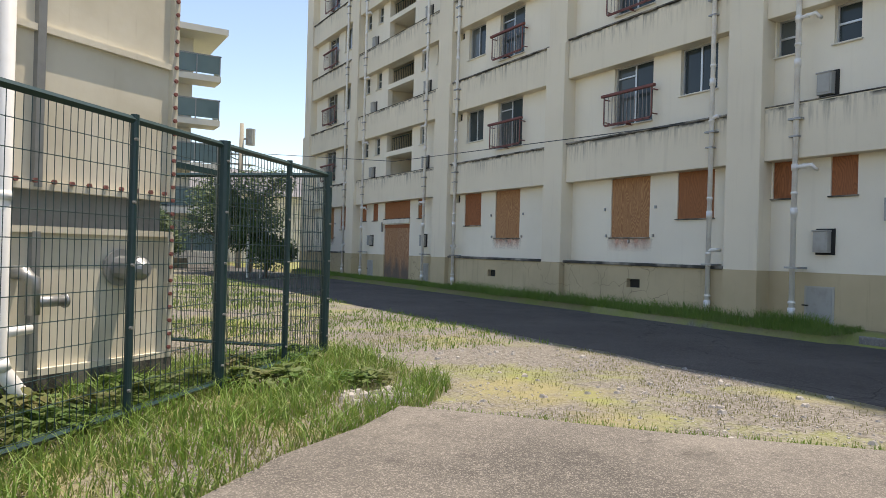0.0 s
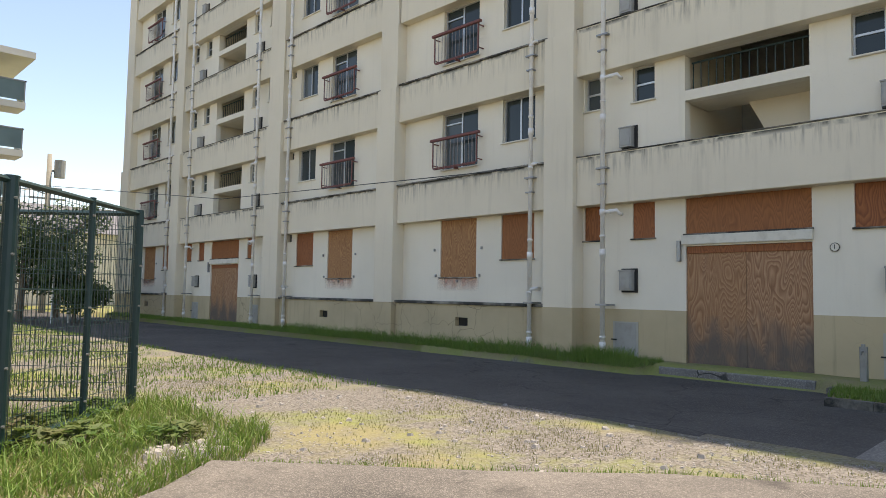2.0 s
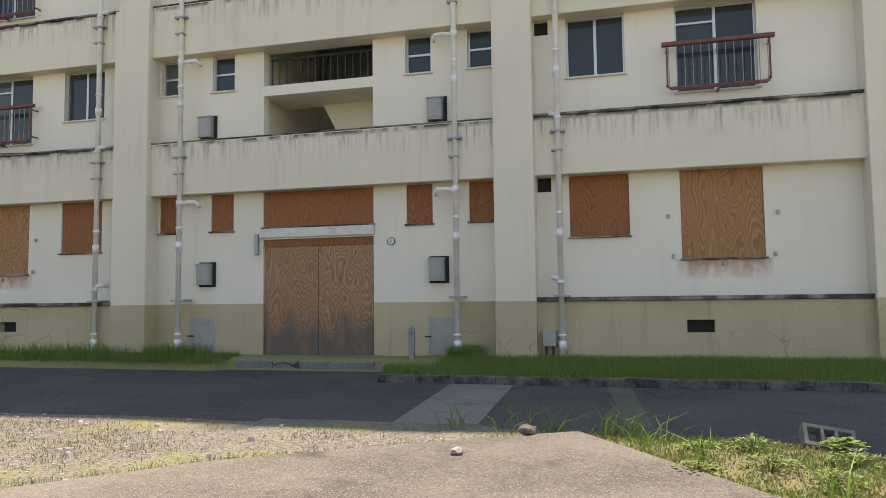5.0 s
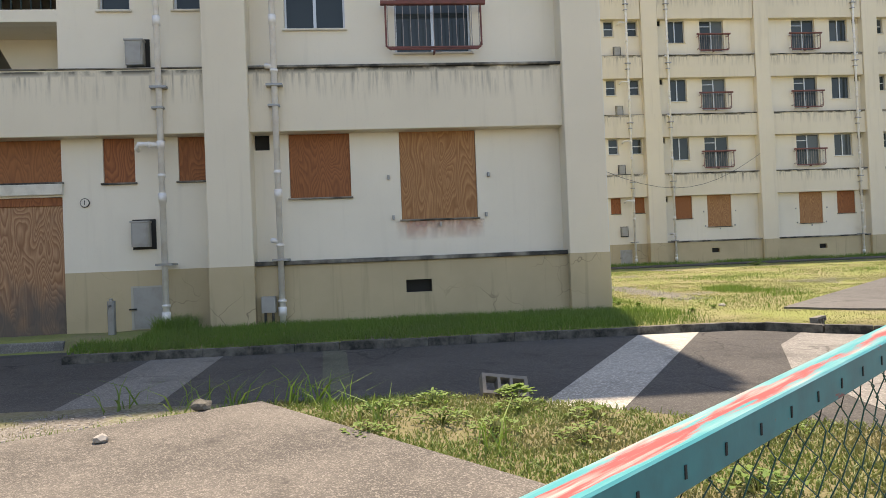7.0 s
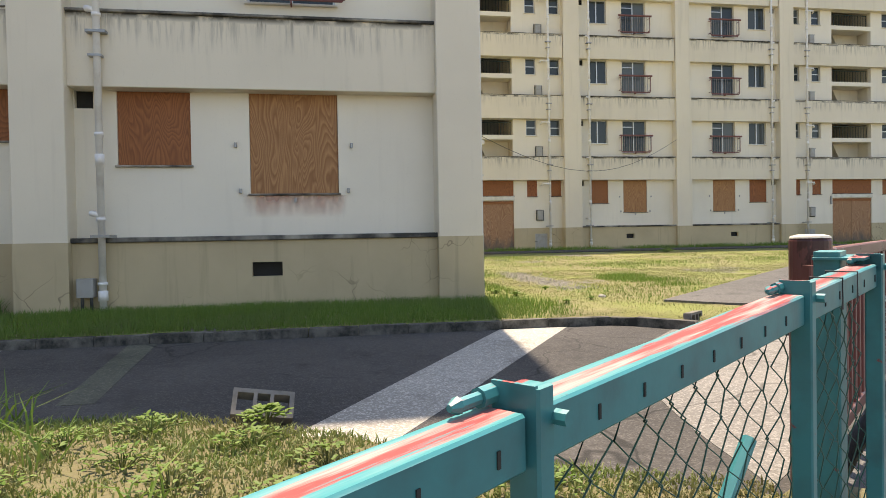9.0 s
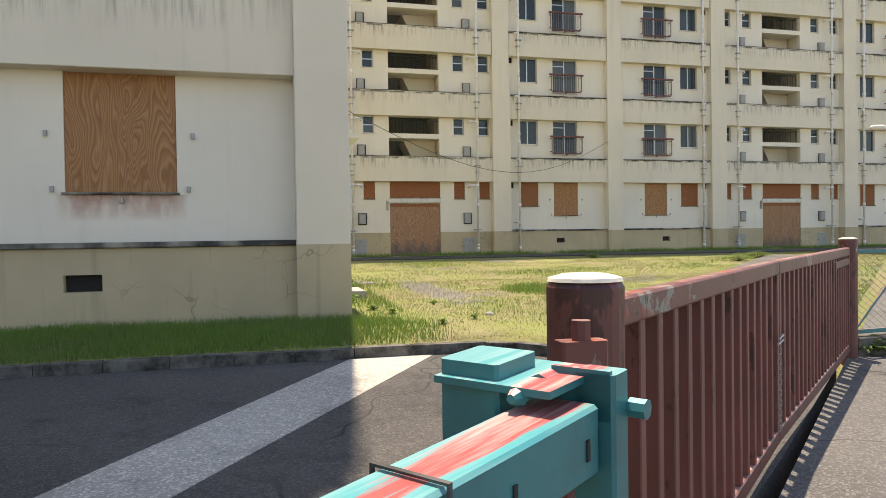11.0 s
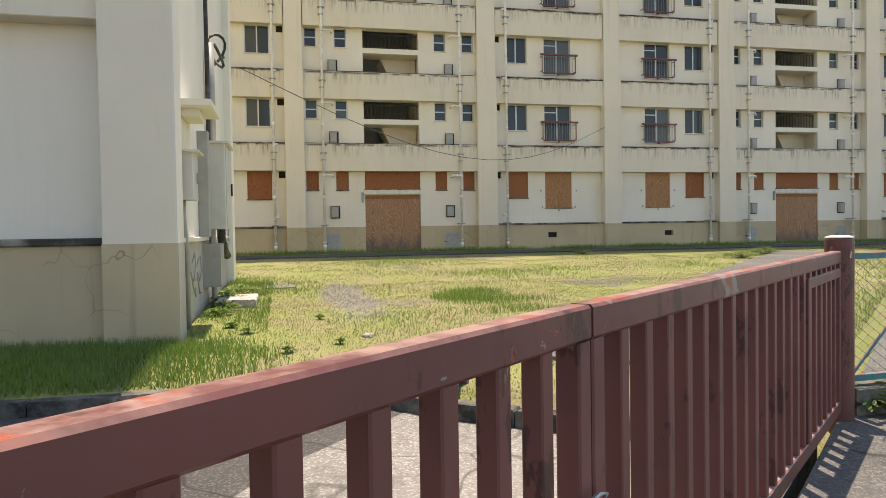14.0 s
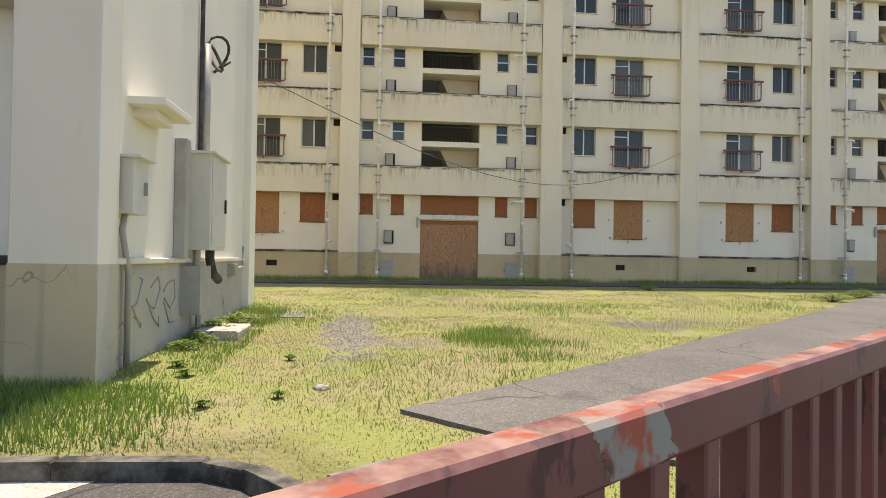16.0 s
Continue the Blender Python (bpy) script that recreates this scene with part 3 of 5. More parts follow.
            part("vent_grille", Shape().box(R - 0.12, R - 0.06, ya - 0.01, yb + 0.01, z0 + 0.45, z0 + 0.68), DARK, base)
            for k in range(floors):
                yc = e - s * 0.135
                part("vent", Shape().box(R + 0.1, R + 0.15, yc - 0.125, yc + 0.125, z0 + pitch * k + 2.91, z0 + pitch * k + 3.17), DARK, house)
            y = e - s * 0.42
            run = part("drain_pipe", pipe_shape(z0 - 0.1, top, pitch, s, False), PIPE, house, "", (F + 0.06, y, 0), True)
            brackets(run, z0, top, pitch)
        else:
            _, c, ke, wd = bay
            for k in range(floors):
                zf = z0 + pitch * k + 3.17
                beam = part("spandrel", Shape().box(F + 0.13, R - 0.002, c - wd / 2 + 0.002, c + wd / 2 - 0.002, zf, zf + 1.05, 0.008), beam_mat, house)
                part("ledge", Shape().box(F + 0.11, R, c - wd / 2 + 0.003, c + wd / 2 - 0.003, zf + 1.054, zf + 1.075, 0.006), LEDGE, beam, "black weather-stained ledge")
            for q in (-1, 1):
                run = part("drain_pipe", pipe_shape(z0 - 0.1, top, pitch, -q, True), PIPE, house, "", (F + 0.08, c + q * 2.80 * ke, 0), True)
                brackets(run, z0, top, pitch)
                for k in range(floors):
                    if seen[0] - 4 < c < seen[1] + 4:
                        mb, bb, dd = meter_mesh()
                        box = part("meter_box", mb, None, house, "grey meter box on a dark backboard", (R, c + q * 2.38 * ke, z0 + pitch * k + (1.36 if k == 0 else 1.48)))
                        part("backboard", bb, None, box)
                        part("door", dd, None, box)
            # side walls of the stair shaft and its flights
            for q in (-1, 1):
                part("shaft_wall", Shape().box(R + 0.22, x + 3.2, c + q * 1.3 * ke - 0.07, c + q * 1.3 * ke + 0.07, z0, top), CREAM, house)
            for k in range(1, floors):
                zf = z0 + pitch * k
                part("landing", Shape().box(R + 0.221, R + 1.1, c - 1.2 * ke, c + 1.2 * ke, zf + 2.27, zf + 2.45), CREAM, house)
                s = Shape()
                zt, zb = zf + 2.27, zf + 1.41
                ring = [(c + 0.30 * ke, zt), (c - 0.15 * ke, zb), (c - 1.2 * ke, zb), (c - 1.2 * ke, zt)]
                s.add([(R + 0.95, y, z) for y, z in ring] + [(R + 2.2, y, z) for y, z in ring],
                      [(0, 1, 2, 3), (7, 6, 5, 4)] + [(i, (i + 1) % 4, 4 + (i + 1) % 4, 4 + i) for i in range(4)])
                part("stair_flight", s, CREAM, house)
                bars = Shape().box(R + 0.26, R + 0.29, c - 1.13 * ke, c + 1.13 * ke, zf + 3.05, zf + 3.08)
                rail = part("stair_railing", bars, GREEN_FENCE, house)
                rod = made.setdefault("rod", Shape().box(-0.008, 0.008, -0.008, 0.008, 0, 0.59).mesh("bar", GREEN_FENCE))
                for i in range(15):
                    part("bar", rod, None, rail, "", (R + 0.275, c - 1.1 * ke + i * 2.2 * ke / 14, zf + 2.46))
            part("lintel", Shape().box(R - 0.06, R + 0.2, c - 1.16 * ke, c + 1.2 * ke, z0 + 2.27, z0 + 2.45, 0.01), LINTEL, house)
            part("door_light", Shape().box(R - 0.09, R, c + 1.22 * ke, c + 1.29 * ke, z0 + 1.95, z0 + 2.35, 0.012), STEEL, house)
            for q in (-1, 1):
                yc = c + q * 2.45 * ke
                hatch = part("meter_hatch", Shape().box(R - 0.02, R, yc - 0.25, yc + 0.25, z0 + 0.06, z0 + 0.72, 0.006), GREY_BOX, house, "pale grey steel hatch")
                part("frame", Shape().box(R - 0.012, R, yc - 0.29, yc + 0.29, z0 + 0.04, z0 + 0.06).box(R - 0.012, R, yc - 0.29, yc + 0.29, z0 + 0.72, z0 + 0.745)
                     .box(R - 0.012, R, yc - 0.29, yc - 0.25, z0 + 0.06, z0 + 0.72).box(R - 0.012, R, yc + 0.25, yc + 0.29, z0 + 0.06, z0 + 0.72), DADO_GREY, hatch)
                part("latch", Shape().box(R - 0.045, R - 0.02, yc + 0.20, yc + 0.32, z0 + 0.36, z0 + 0.385), DARK, hatch)
    for kind, k, lo, hi, z, h in seats:
        y, w = (lo + hi) / 2, hi - lo
        if kind == "door":
            for q, wd in ((-1, 0.5), (1, 0.5)):
                key = ("doorleaf", round(w, 2), name)
                if key not in made:
                    made[key] = Shape().box(0, 0.02, -w / 4 + 0.003, w / 4 - 0.003, 0.0, 2.1, 0.003).mesh("door_board", PLY_DOOR)
                part("door_board", made[key], None, house, "weathered plywood sheet, grey and bleached at the foot", (R + 0.05, y + q * w / 4, z))
            part("door_batten", Shape().box(R + 0.03, R + 0.07, lo + 0.01, hi - 0.01, z + 2.1, z + 2.235, 0.005), PLY_RED, house)
        elif k == 0 and kind != "stair":
            tall = kind == "tall"
            board(house, R, y, z, w, h, PLY_TAN if tall else PLY_RED, "tan plywood sheet over a window" if tall else "reddish plywood sheet over a window")
            if tall and seen[0] == -5:
                part("rust_stain", Shape().box(R - 0.003, R - 0.001, y - w / 2 - 0.12, y + w / 2 + 0.12, z - 0.36, z - 0.03), STAIN, house, "pink rust wash below the sill")
            if tall:
                for dy, dz in ((-w / 2 - 0.2, 0.72), (w / 2 + 0.2, 0.72), (-w / 2 - 0.14, 0.04), (w / 2 + 0.14, 0.04), (0, -0.1)):
                    part("rail_stub", Shape().box(-0.05, 0, -0.02, 0.02, -0.035, 0.035, 0.006), STEEL, house, "", (R, y + dy, z + dz))
        elif kind == "small":
            window(house, R, y, z, w, h, "sliding")
        elif kind == "tall":
            window(house, R, y, z, w, h, "transom")
            rm, hm, bar = balcony_mesh(w + 0.34)
            rail = part("balcony_railing", rm, None, house, "low maroon window railing", (R - 0.2, y, z))
            part("handrail", hm, None, rail)
            for i in range(13):
                part("bar", bar, None, rail, "", (0, -w / 2 - 0.12 + (w + 0.24) * i / 12, 0))
        elif kind == "slit":
            window(house, R, y, z, w, h, "sash")
    return house


# ---- the two blocks ----
near_block = apartment("apartment_building", "disused cream concrete apartment block with boarded ground-floor windows", 12.0,
                       [("L", 1.07, 1, 5.17), ("E", 5.27, 1.0, 7.0), ("L", 9.56, -1, 5.2), ("L", 20.87, 1, 5.3), ("E", 25.45, 1.0, 7.2), ("L", 29.85, -1, 5.2)],
                       [(-4.78, -4.1), (1.07, 1.77), (8.77, 9.56), (14.77, 15.57), (20.87, 21.85), (29.05, 29.85), (35.05, 36.0)],
                       -4.6, 35.9, 0.0, 2.83, 7, 7.9, 1.0, BEAM_A, (-5, 36))
far_block = apartment("apartment_building", "far disused cream concrete apartment block beyond the lawn", 32.0,
                      [("L", -5.94, -1, 4.69), ("E", -10.08, 0.97, 6.83), ("L", -14.31, 1, 4.69), ("L", -24.43, -1, 4.66), ("E", -28.65, 0.97, 6.83), ("L", -32.87, 1, 4.69), ("L", -42.99, -1, 4.66)],
                      [(-1.25, -0.5), (-6.66, -5.94), (-14.31, -13.49), (-19.77, -19.0), (-25.24, -24.43), (-32.87, -32.07), (-38.33, -37.56), (-43.8, -42.99)],
                      -43.7, -0.6, 0.28, 2.77, 7, 8.0, 0.905, BEAM_B, (-44, 0))

# gable end of the near block
gable = Shape().box(12.05, 19.8, -4.70, -4.602, 1.0, 20.0)
part("gable_wall", gable, WHITE_WALL, near_block, "white stuccoed end wall")
part("gable_base", Shape().box(12.05, 19.8, -4.70, -4.602, -0.6, 1.0), DADO_GREY, near_block, "grey painted base with faded scrawls")
part("gable_pier", Shape().box(12.001, 12.42, -4.786, -4.701, 1.0, 20.0), WHITE_WALL, near_block)
part("gable_pier", Shape().box(19.25, 19.9, -4.82, -4.701, -0.3, 20.0), WHITE_WALL, near_block)
part("gable_pier_base", Shape().box(12.001, 12.42, -4.79, -4.701, -0.6, 1.0), DADO_GREY, near_block)
part("gable_ledge", Shape().box(12.42, 19.25, -4.76, -4.701, 0.99, 1.05, 0.01), LINTEL, near_block)
part("back_end_wall", Shape().box(12.4, 19.85, 35.9, 36.0, -0.5, 20.0), CREAM, near_block)
part("end_wall", Shape().box(32.4, 39.9, -43.8, -43.7, -0.5, 20.0), CREAM, far_block)
part("end_wall", Shape().box(32.4, 39.9, -0.6, -0.5, -0.5, 20.0), CREAM, far_block)
rr = random.Random(3)
for i in range(6):
    x0 = 13.2 + i * 0.62
    if 15.0 < x0 < 15.7:
        continue
    pts = [(x0 + 0.25 * math.sin(j * 1.1 + i), -4.704, 0.35 + 0.055 * j + 0.12 * math.cos(j * 1.7 + i)) for j in range(9)]
    part("scrawl", Shape().tube(pts, 0.008, 4), STEEL, near_block, "faded grey spray line")


# ---- ground ----
ROAD_LINE = [(6.3, 62), (6.35, 16), (6.45, 8), (6.5, 4), (6.75, 2), (6.5, 0.2), (6.25, -1.4), (5.6, -2.45), (4.95, -3.1), (4.35, -4.3),
             (6.16, -6.42), (8.3, -8.85), (8.75, -7.75), (9.5, -6.9), (10.33, -6.28), (10.4, 3.3), (11.2, 3.4), (11.78, 3.8), (11.78, 6.7), (11.45, 7.0), (11.6, 13), (11.6, 62)]


def inside(x, y, pts):
    if x > 26 or x > 11.75 and y > -7:
        return False
    hit, n = False, len(pts)
    for i in range(n):
        (xa, ya), (xb, yb) = pts[i], pts[i - 1]
        if (ya > y) != (yb > y) and x < (xb - xa) * (y - ya) / (yb - ya) + xa:
            hit = not hit
    return hit


def height(x, y):
    """Level of the open ground: sunk under the road and pavement, rising gently across the lawn."""
    street = (x - 4.38) * 0.744 + (y + 4.44) * 0.668 if x > 4.38 else (x - 2.35) * 0.805 + (y + 2.373) * 0.594
    if street < 0.02 and y < 0.8:
        z = -0.4
    elif inside(x, y, ROAD_LINE) or inside(x - 0.1, y + 0.12, ROAD_LINE) and y < -5.5:
        z = -0.4
    elif x > 8:
        z = 0.014 * max(0, min(x, 40) - 11)
        if x < 13:
            d = (x - 10.08) * 0.773 - (y + 6.33) * 0.634 if y < -6.1 else x - 10.3 if y < 3.4 else (x - 11.3) * 1.5
            z -= 0.115 * max(0.0, 1 - max(0.0, d) / 0.9)
    else:
        z = -0.11
    return z + 0.018 * noise.noise((x * 0.9, y * 0.9, 0)) + 0.008 * noise.noise((x * 4, y * 4, 3))


def axis(lo, hi, step, far):
    a = list(np.arange(lo, hi + 1e-6, step))
    d, left, right = step, [], []
    p, q = lo, hi
    while q < far:
        d *= 1.5
        p, q = p - d, q + d
        left.append(p)
        right.append(q)
    return left[::-1] + a + right


gx, gy = axis(-2, 20, 0.2, 700), axis(-16, 14, 0.2, 700)
gv = [(x, y, height(x, y)) for x in gx for y in gy]
ny = len(gy)
gf = [(i * ny + j, (i + 1) * ny + j, (i + 1) * ny + j + 1, i * ny + j + 1) for i in range(len(gx) - 1) for j in range(ny - 1)]
gm = bpy.data.meshes.new("ground")
gm.from_pydata(gv, [], gf)
gm.polygons.foreach_set("use_smooth", [True] * len(gf))
gm.materials.append(GROUND)
tagged(new("ground", gm), "patchy dry turf and grit ground", "ground", kind="structure")

road_line = ROAD_LINE
part("road", Shape().poly(road_line, -0.6, -0.2), ASPHALT)
tagged(bpy.data.objects["road"], "cracked grey asphalt road along the block", "road", kind="structure")
trench = part("trench_patch", Shape().poly([(10.24, -4.55), (10.24, -5.45), (5.3, -2.45), (5.75, -1.98)], -0.3, -0.196), TRENCH)
tagged(trench, "pale coarse concrete strip across the asphalt", "road patch", kind="structure")
tagged(part("trench_patch", Shape().poly([(6.78, 1.98), (11.2, 2.2), (11.2, 1.25), (7.0, 1.1), (6.6, 0.9)], -0.3, -0.196), TRENCH_DARK), "grey patched strip across the asphalt", "road patch", kind="structure")
tagged(part("trench_patch", Shape().poly([(7.2, -0.35), (10.38, -0.1), (10.38, -0.42), (7.2, -0.62)], -0.3, -0.197), MOSSY), "narrow weedy repair strip in the asphalt", "road patch", kind="structure")
apron_line = [(4.55, -4.35), (5.5, -4.5), (7.0, -4.85), (8.6, -5.7), (9.62, -6.6), (8.85, -7.5), (8.35, -8.72), (6.2, -6.38)]
tagged(part("gate_apron", Shape().poly(apron_line, -0.3, -0.196), APRON), "pale worn concrete apron inside the gate", "apron", kind="structure")
slab_line = [(0.34, 3.56), (0.94, 4.1), (1.65, 4.53), (2.21, 5.02), (2.8, 4.38), (3.62, 3.42), (4.57, 2.52), (5.4, 1.3), (6.15, 0.04), (5.22, -0.61), (4.38, -1.2), (3.76, -1.63), (2.15, -2.62),
             (-2.0, -3.4), (-6.0, -2.0), (-3.5, 0.4)]
tagged(part("driveway", Shape().poly(slab_line, -0.4, -0.05), SLAB), "worn concrete driveway slab with exposed aggregate", "driveway", kind="structure")
FD = Vector((0.645, -0.764, 0))          # the way the fence and the gate run
FN = Vector((0.764, 0.645, 0))           # towards the grounds
P1 = Vector((2.35, -2.49, 0))
street = [(-2.85, 4.64), (2.3, -2.42), (4.33, -4.52), (30.0, -33.1), (20.0, -42.0), (-14.0, -4.0)]
# darker path tone: grey paving with the gate's shadow put into its colour
tagged(part("pavement", Shape().poly(street, -0.6, -0.17), WALKWAY), "grey concrete pavement outside the gate", "pavement", kind="structure")
walk_line = [(11.0, -7.2), (10.3, -7.75), (9.6, -8.7), (15.6, -14.7), (24.0, -23.4), (25.5, -22.2), (17.2, -13.9)]
path_shape = Shape().poly(walk_line, -0.4, 0.0)
path_shape.v = [(x, y, z + (0.014 * max(0, x - 11) + 0.03 if z > -0.1 else 0)) for x, y, z in path_shape.v]
tagged(part("path", path_shape, WALKWAY), "grey asphalt path across the lawn", "path", kind="structure")
tagged(part("road", Shape().poly([(28.2, 5), (28.2, -60), (30.9, -60), (30.9, 5)], -0.2, 0.285), ASPHALT), "far asphalt lane in front of the second block", "road", kind="structure")


def kerb_run(pts, top, low):
    """Kerb stones laid end to end along a line."""
    run = thing("kerb", "weathered concrete kerb stones beside the road", "kerb")
    tagged(run, kind="structure")
    for (xa, ya), (xb, yb) in zip(pts, pts[1:]):
        d = Vector((xb - xa, yb - ya, 0))
        n = max(1, round(d.length / 0.6))
        side = Vector((d.y, -d.x, 0)).normalized() * 0.065
        for i in range(n):
            p, q = Vector((xa, ya, 0)) + d * (i / n), Vector((xa, ya, 0)) + d * ((i + 1) / n)
            g = d.normalized() * 0.004
            tz = top + random.uniform(-0.008, 0.008)
            s = Shape()
            ring = []
            for e in (p + g, q - g):
                ring += [e - side, e + side]
            vs = [(*v.xy, low) for v in ring] + [(*v.xy, tz - 0.015) for v in ring]
            vs += [((v - (v - (p + q) / 2).normalized() * 0.012).x, (v - (v - (p + q) / 2).normalized() * 0.012).y, tz) for v in ring]
            s.add(vs, [(0, 1, 5, 4), (1, 3, 7, 5), (3, 2, 6, 7), (2, 0, 4, 6), (4, 5, 9, 8), (5, 7, 11, 9), (7, 6, 10, 11), (6, 4, 8, 10), (8, 9, 11, 10)])
            part("kerb_stone", s, KERB, run)


kerb_run([(10.31, 3.3), (10.30, -5.2), (10.26, -6.05), (10.08, -6.33), (9.43, -6.82), (8.72, -7.68), (8.3, -8.5)], -0.09, -0.45)
step = part("door_step", Shape().box(11.72, 12.42, 3.9, 6.6, -0.4, -0.03, 0.02), TRENCH_DARK)
tagged(step, "low concrete step in front of the boarded door", "step", kind="structure")
tagged(part("door_step", Shape().box(11.3, 12.4, 2.75, 3.6, -0.4, -0.06, 0.02), SLAB), "small concrete apron beside the door", "step", kind="structure")


# ---- green plants ----
def blades(name, spots, mat, label, category, h, wid, lean=0.5, seg=1):
    """Grass: each blade a bent, tapering strip."""
    rng = np.random.default_rng(len(spots))
    n = len(spots)
    xy = np.array(spots)
    ang = rng.uniform(0, 2 * np.pi, n)
    hh = rng.uniform(h[0], h[1], n)
    ww = wid * rng.uniform(0.7, 1.3, n)
    la = rng.uniform(0, 2 * np.pi, n)
    ln = hh * rng.uniform(0.1, 1.0, n) * lean
    side = np.stack([np.cos(ang), np.sin(ang), np.zeros(n)], 1) * ww[:, None]
    bend = np.stack([np.cos(la) * ln, np.sin(la) * ln, np.zeros(n)], 1)
    upv = np.stack([np.zeros(n), np.zeros(n), hh], 1)
    base = xy
    if seg == 1:
        v = np.stack([base - side, base + side, base + bend + upv], 1).reshape(-1, 3)
        f = np.arange(3 * n).reshape(-1, 3)
    else:
        mid = base + bend * 0.35 + upv * 0.6
        v = np.stack([base - side, base + side, mid + side * 0.8, mid - side * 0.8, base + bend * 1.3 + upv], 1).reshape(-1, 3)
        i = np.arange(n) * 5
        q = [tuple(r) for r in np.stack([i, i + 1, i + 2, i + 3], 1)]
        t3 = [tuple(r) for r in np.stack([i + 3, i + 2, i + 4], 1)]
        f = q + t3
    me = bpy.data.meshes.new(name)
    me.from_pydata(v.tolist(), [], [tuple(int(a) for a in r) for r in f])
    me.materials.append(mat)
    return tagged(new(name, me), label, category, kind="stuff")


rg = np.random.default_rng(7)


def scatter(n, x0, x1, y0, y1, keep, z=None):
    out = []
    for x, y in zip(rg.uniform(x0, x1, n), rg.uniform(y0, y1, n)):
        if keep(x, y):
            out.append((x, y, height(x, y) - 0.004 if z is None else z))
    return out


soft_edge = random.Random(23)


def patch(x, y, s, lim, seed=0):
    return noise.noise((x * s, y * s, seed)) + 0.4 * noise.noise((x * s * 4, y * s * 4, seed + 7)) + soft_edge.uniform(-0.3, 0.3) > lim


def on_lawn(x, y):
    if x < 19.95 and y > -4.8 and x > 12.0:
        return False
    if inside(x, y, walk_line) or inside(x, y, road_line):
        return False
    if ((x - 15.6) / 2.6) ** 2 + ((y + 6.75) / 0.42) ** 2 < soft_edge.uniform(0.3, 1.5):
        return soft_edge.random() < 0.12
    return x > 10.5 or x > 8.3 and height(x, y) > -0.1


def fence_side(x, y):
    return (x - P1.x) * FN.x + (y - P1.y) * FN.y


def rough_yard(x, y):
    return x < 6.35 and not inside(x, y, slab_line) and not inside(x, y, road_line) and (fence_side(x, y) > 0.05 or y > 0.5)


lawn_near = scatter(200000, 8.4, 18, -16, -4.7, lambda x, y: on_lawn(x, y) and patch(x, y, 0.8, -0.6))
blades("lawn_turf", lawn_near, TURF, "short sun-dried yellow-green turf", "grass", (0.008, 0.028), 0.004)
lawn_far = scatter(150000, 18, 28.2, -34, -1, lambda x, y: on_lawn(x, y) and patch(x, y, 0.5, -0.6))
blades("lawn_turf", lawn_far, TURF, "short sun-dried yellow-green turf", "grass", (0.012, 0.028), 0.007)
lush = scatter(60000, 10.5, 26, -22, -4.7, lambda x, y: on_lawn(x, y) and patch(x, y, 0.28, 0.3, 5))
lush += scatter(9000, 13.2, 16.6, -9.7, -7.6, lambda x, y: ((x - 14.9) / 1.6) ** 2 + ((y + 8.65) / 0.95) ** 2 + 1.3 * noise.noise((x * 1.1, y * 1.1, 2)) + rg.uniform(-0.7, 0.5) < 0.35)
lush += scatter(9000, 12.3, 20, -5.6, -4.75, lambda x, y: patch(x, y, 0.9, -0.05, 2))
blades("lawn_grass", lush, GRASS, "fresh green grass patches in the lawn", "grass", (0.04, 0.12), 0.005, 0.7)
verge = scatter(42000, 10.42, 12.15, -6.2, 3.4, lambda x, y: y > -4.9 - 0.9 * rg.random() ** 2 - 0.5 * noise.noise((x, y, 4)) and not (y > 2.6 and x > 11) and x < (12.1 if -4.1 < y < 1.07 else 11.98))
verge += scatter(60000, 11.35, 12.15, 6.72, 36, lambda x, y: True)
blades("verge_grass", verge, GRASS, "green grass verge at the foot of the wall", "grass", (0.04, 0.13), 0.006, 0.6)
tuft = scatter(5000, 11.45, 12.1, 7.8, 20, lambda x, y: patch(x, y, 1.2, -0.45)) + scatter(1200, 11.7, 12.3, 2.0, 2.6, lambda x, y: True) + scatter(900, 11.7, 12.1, 7.3, 8.7, lambda x, y: True)
blades("tall_grass", tuft, GRASS, "tall dark green grass against the wall", "grass", (0.08, 0.3), 0.005, 0.6, 2)
far_verge = scatter(20000, 30.9, 32.0, -44, -0.6, lambda x, y: patch(x, y, 0.6, -0.3))
blades("verge_grass", far_verge, GRASS, "green grass verge at the foot of the far wall", "grass", (0.05, 0.2), 0.01)
yard = scatter(90000, -1.2, 6.4, 1.5, 13, lambda x, y: rough_yard(x, y) and patch(x, y, 0.62, 0.12, 0))
blades("yard_turf", yard, YARD_TURF, "thin yellow moss and turf between gravel", "grass", (0.012, 0.04), 0.004)
yard2 = scatter(60000, -3, 6.4, 8, 30, lambda x, y: rough_yard(x, y) and patch(x, y, 0.4, -0.1, 3))
blades("yard_grass", yard2, GRASS, "green clover and grass behind the fence", "grass", (0.03, 0.09), 0.008)


def slab_border(x, y, w):
    return rough_yard(x, y) and (inside(x - w, y - w, slab_line) or inside(x + w * 0.2, y - w, slab_line) or inside(x - w, y, slab_line))


edge = scatter(30000, 0.2, 6.3, 0.2, 5.3, lambda x, y: slab_border(x, y, 0.2))
blades("edge_grass", edge, GRASS, "grass growing along the slab's edge", "grass", (0.02, 0.075), 0.004, 0.8)
corner = scatter(26000, -1.8, 3.2, 3.0, 8.2, lambda x, y: rough_yard(x, y) and y - x > 2.75 + 0.25 * noise.noise((x, y, 1)) and patch(x, y, 1.6, -0.05, 9))
blades("tall_grass", corner, GRASS, "long bright green grass by the fence", "grass", (0.06, 0.24), 0.005, 0.9, 2)
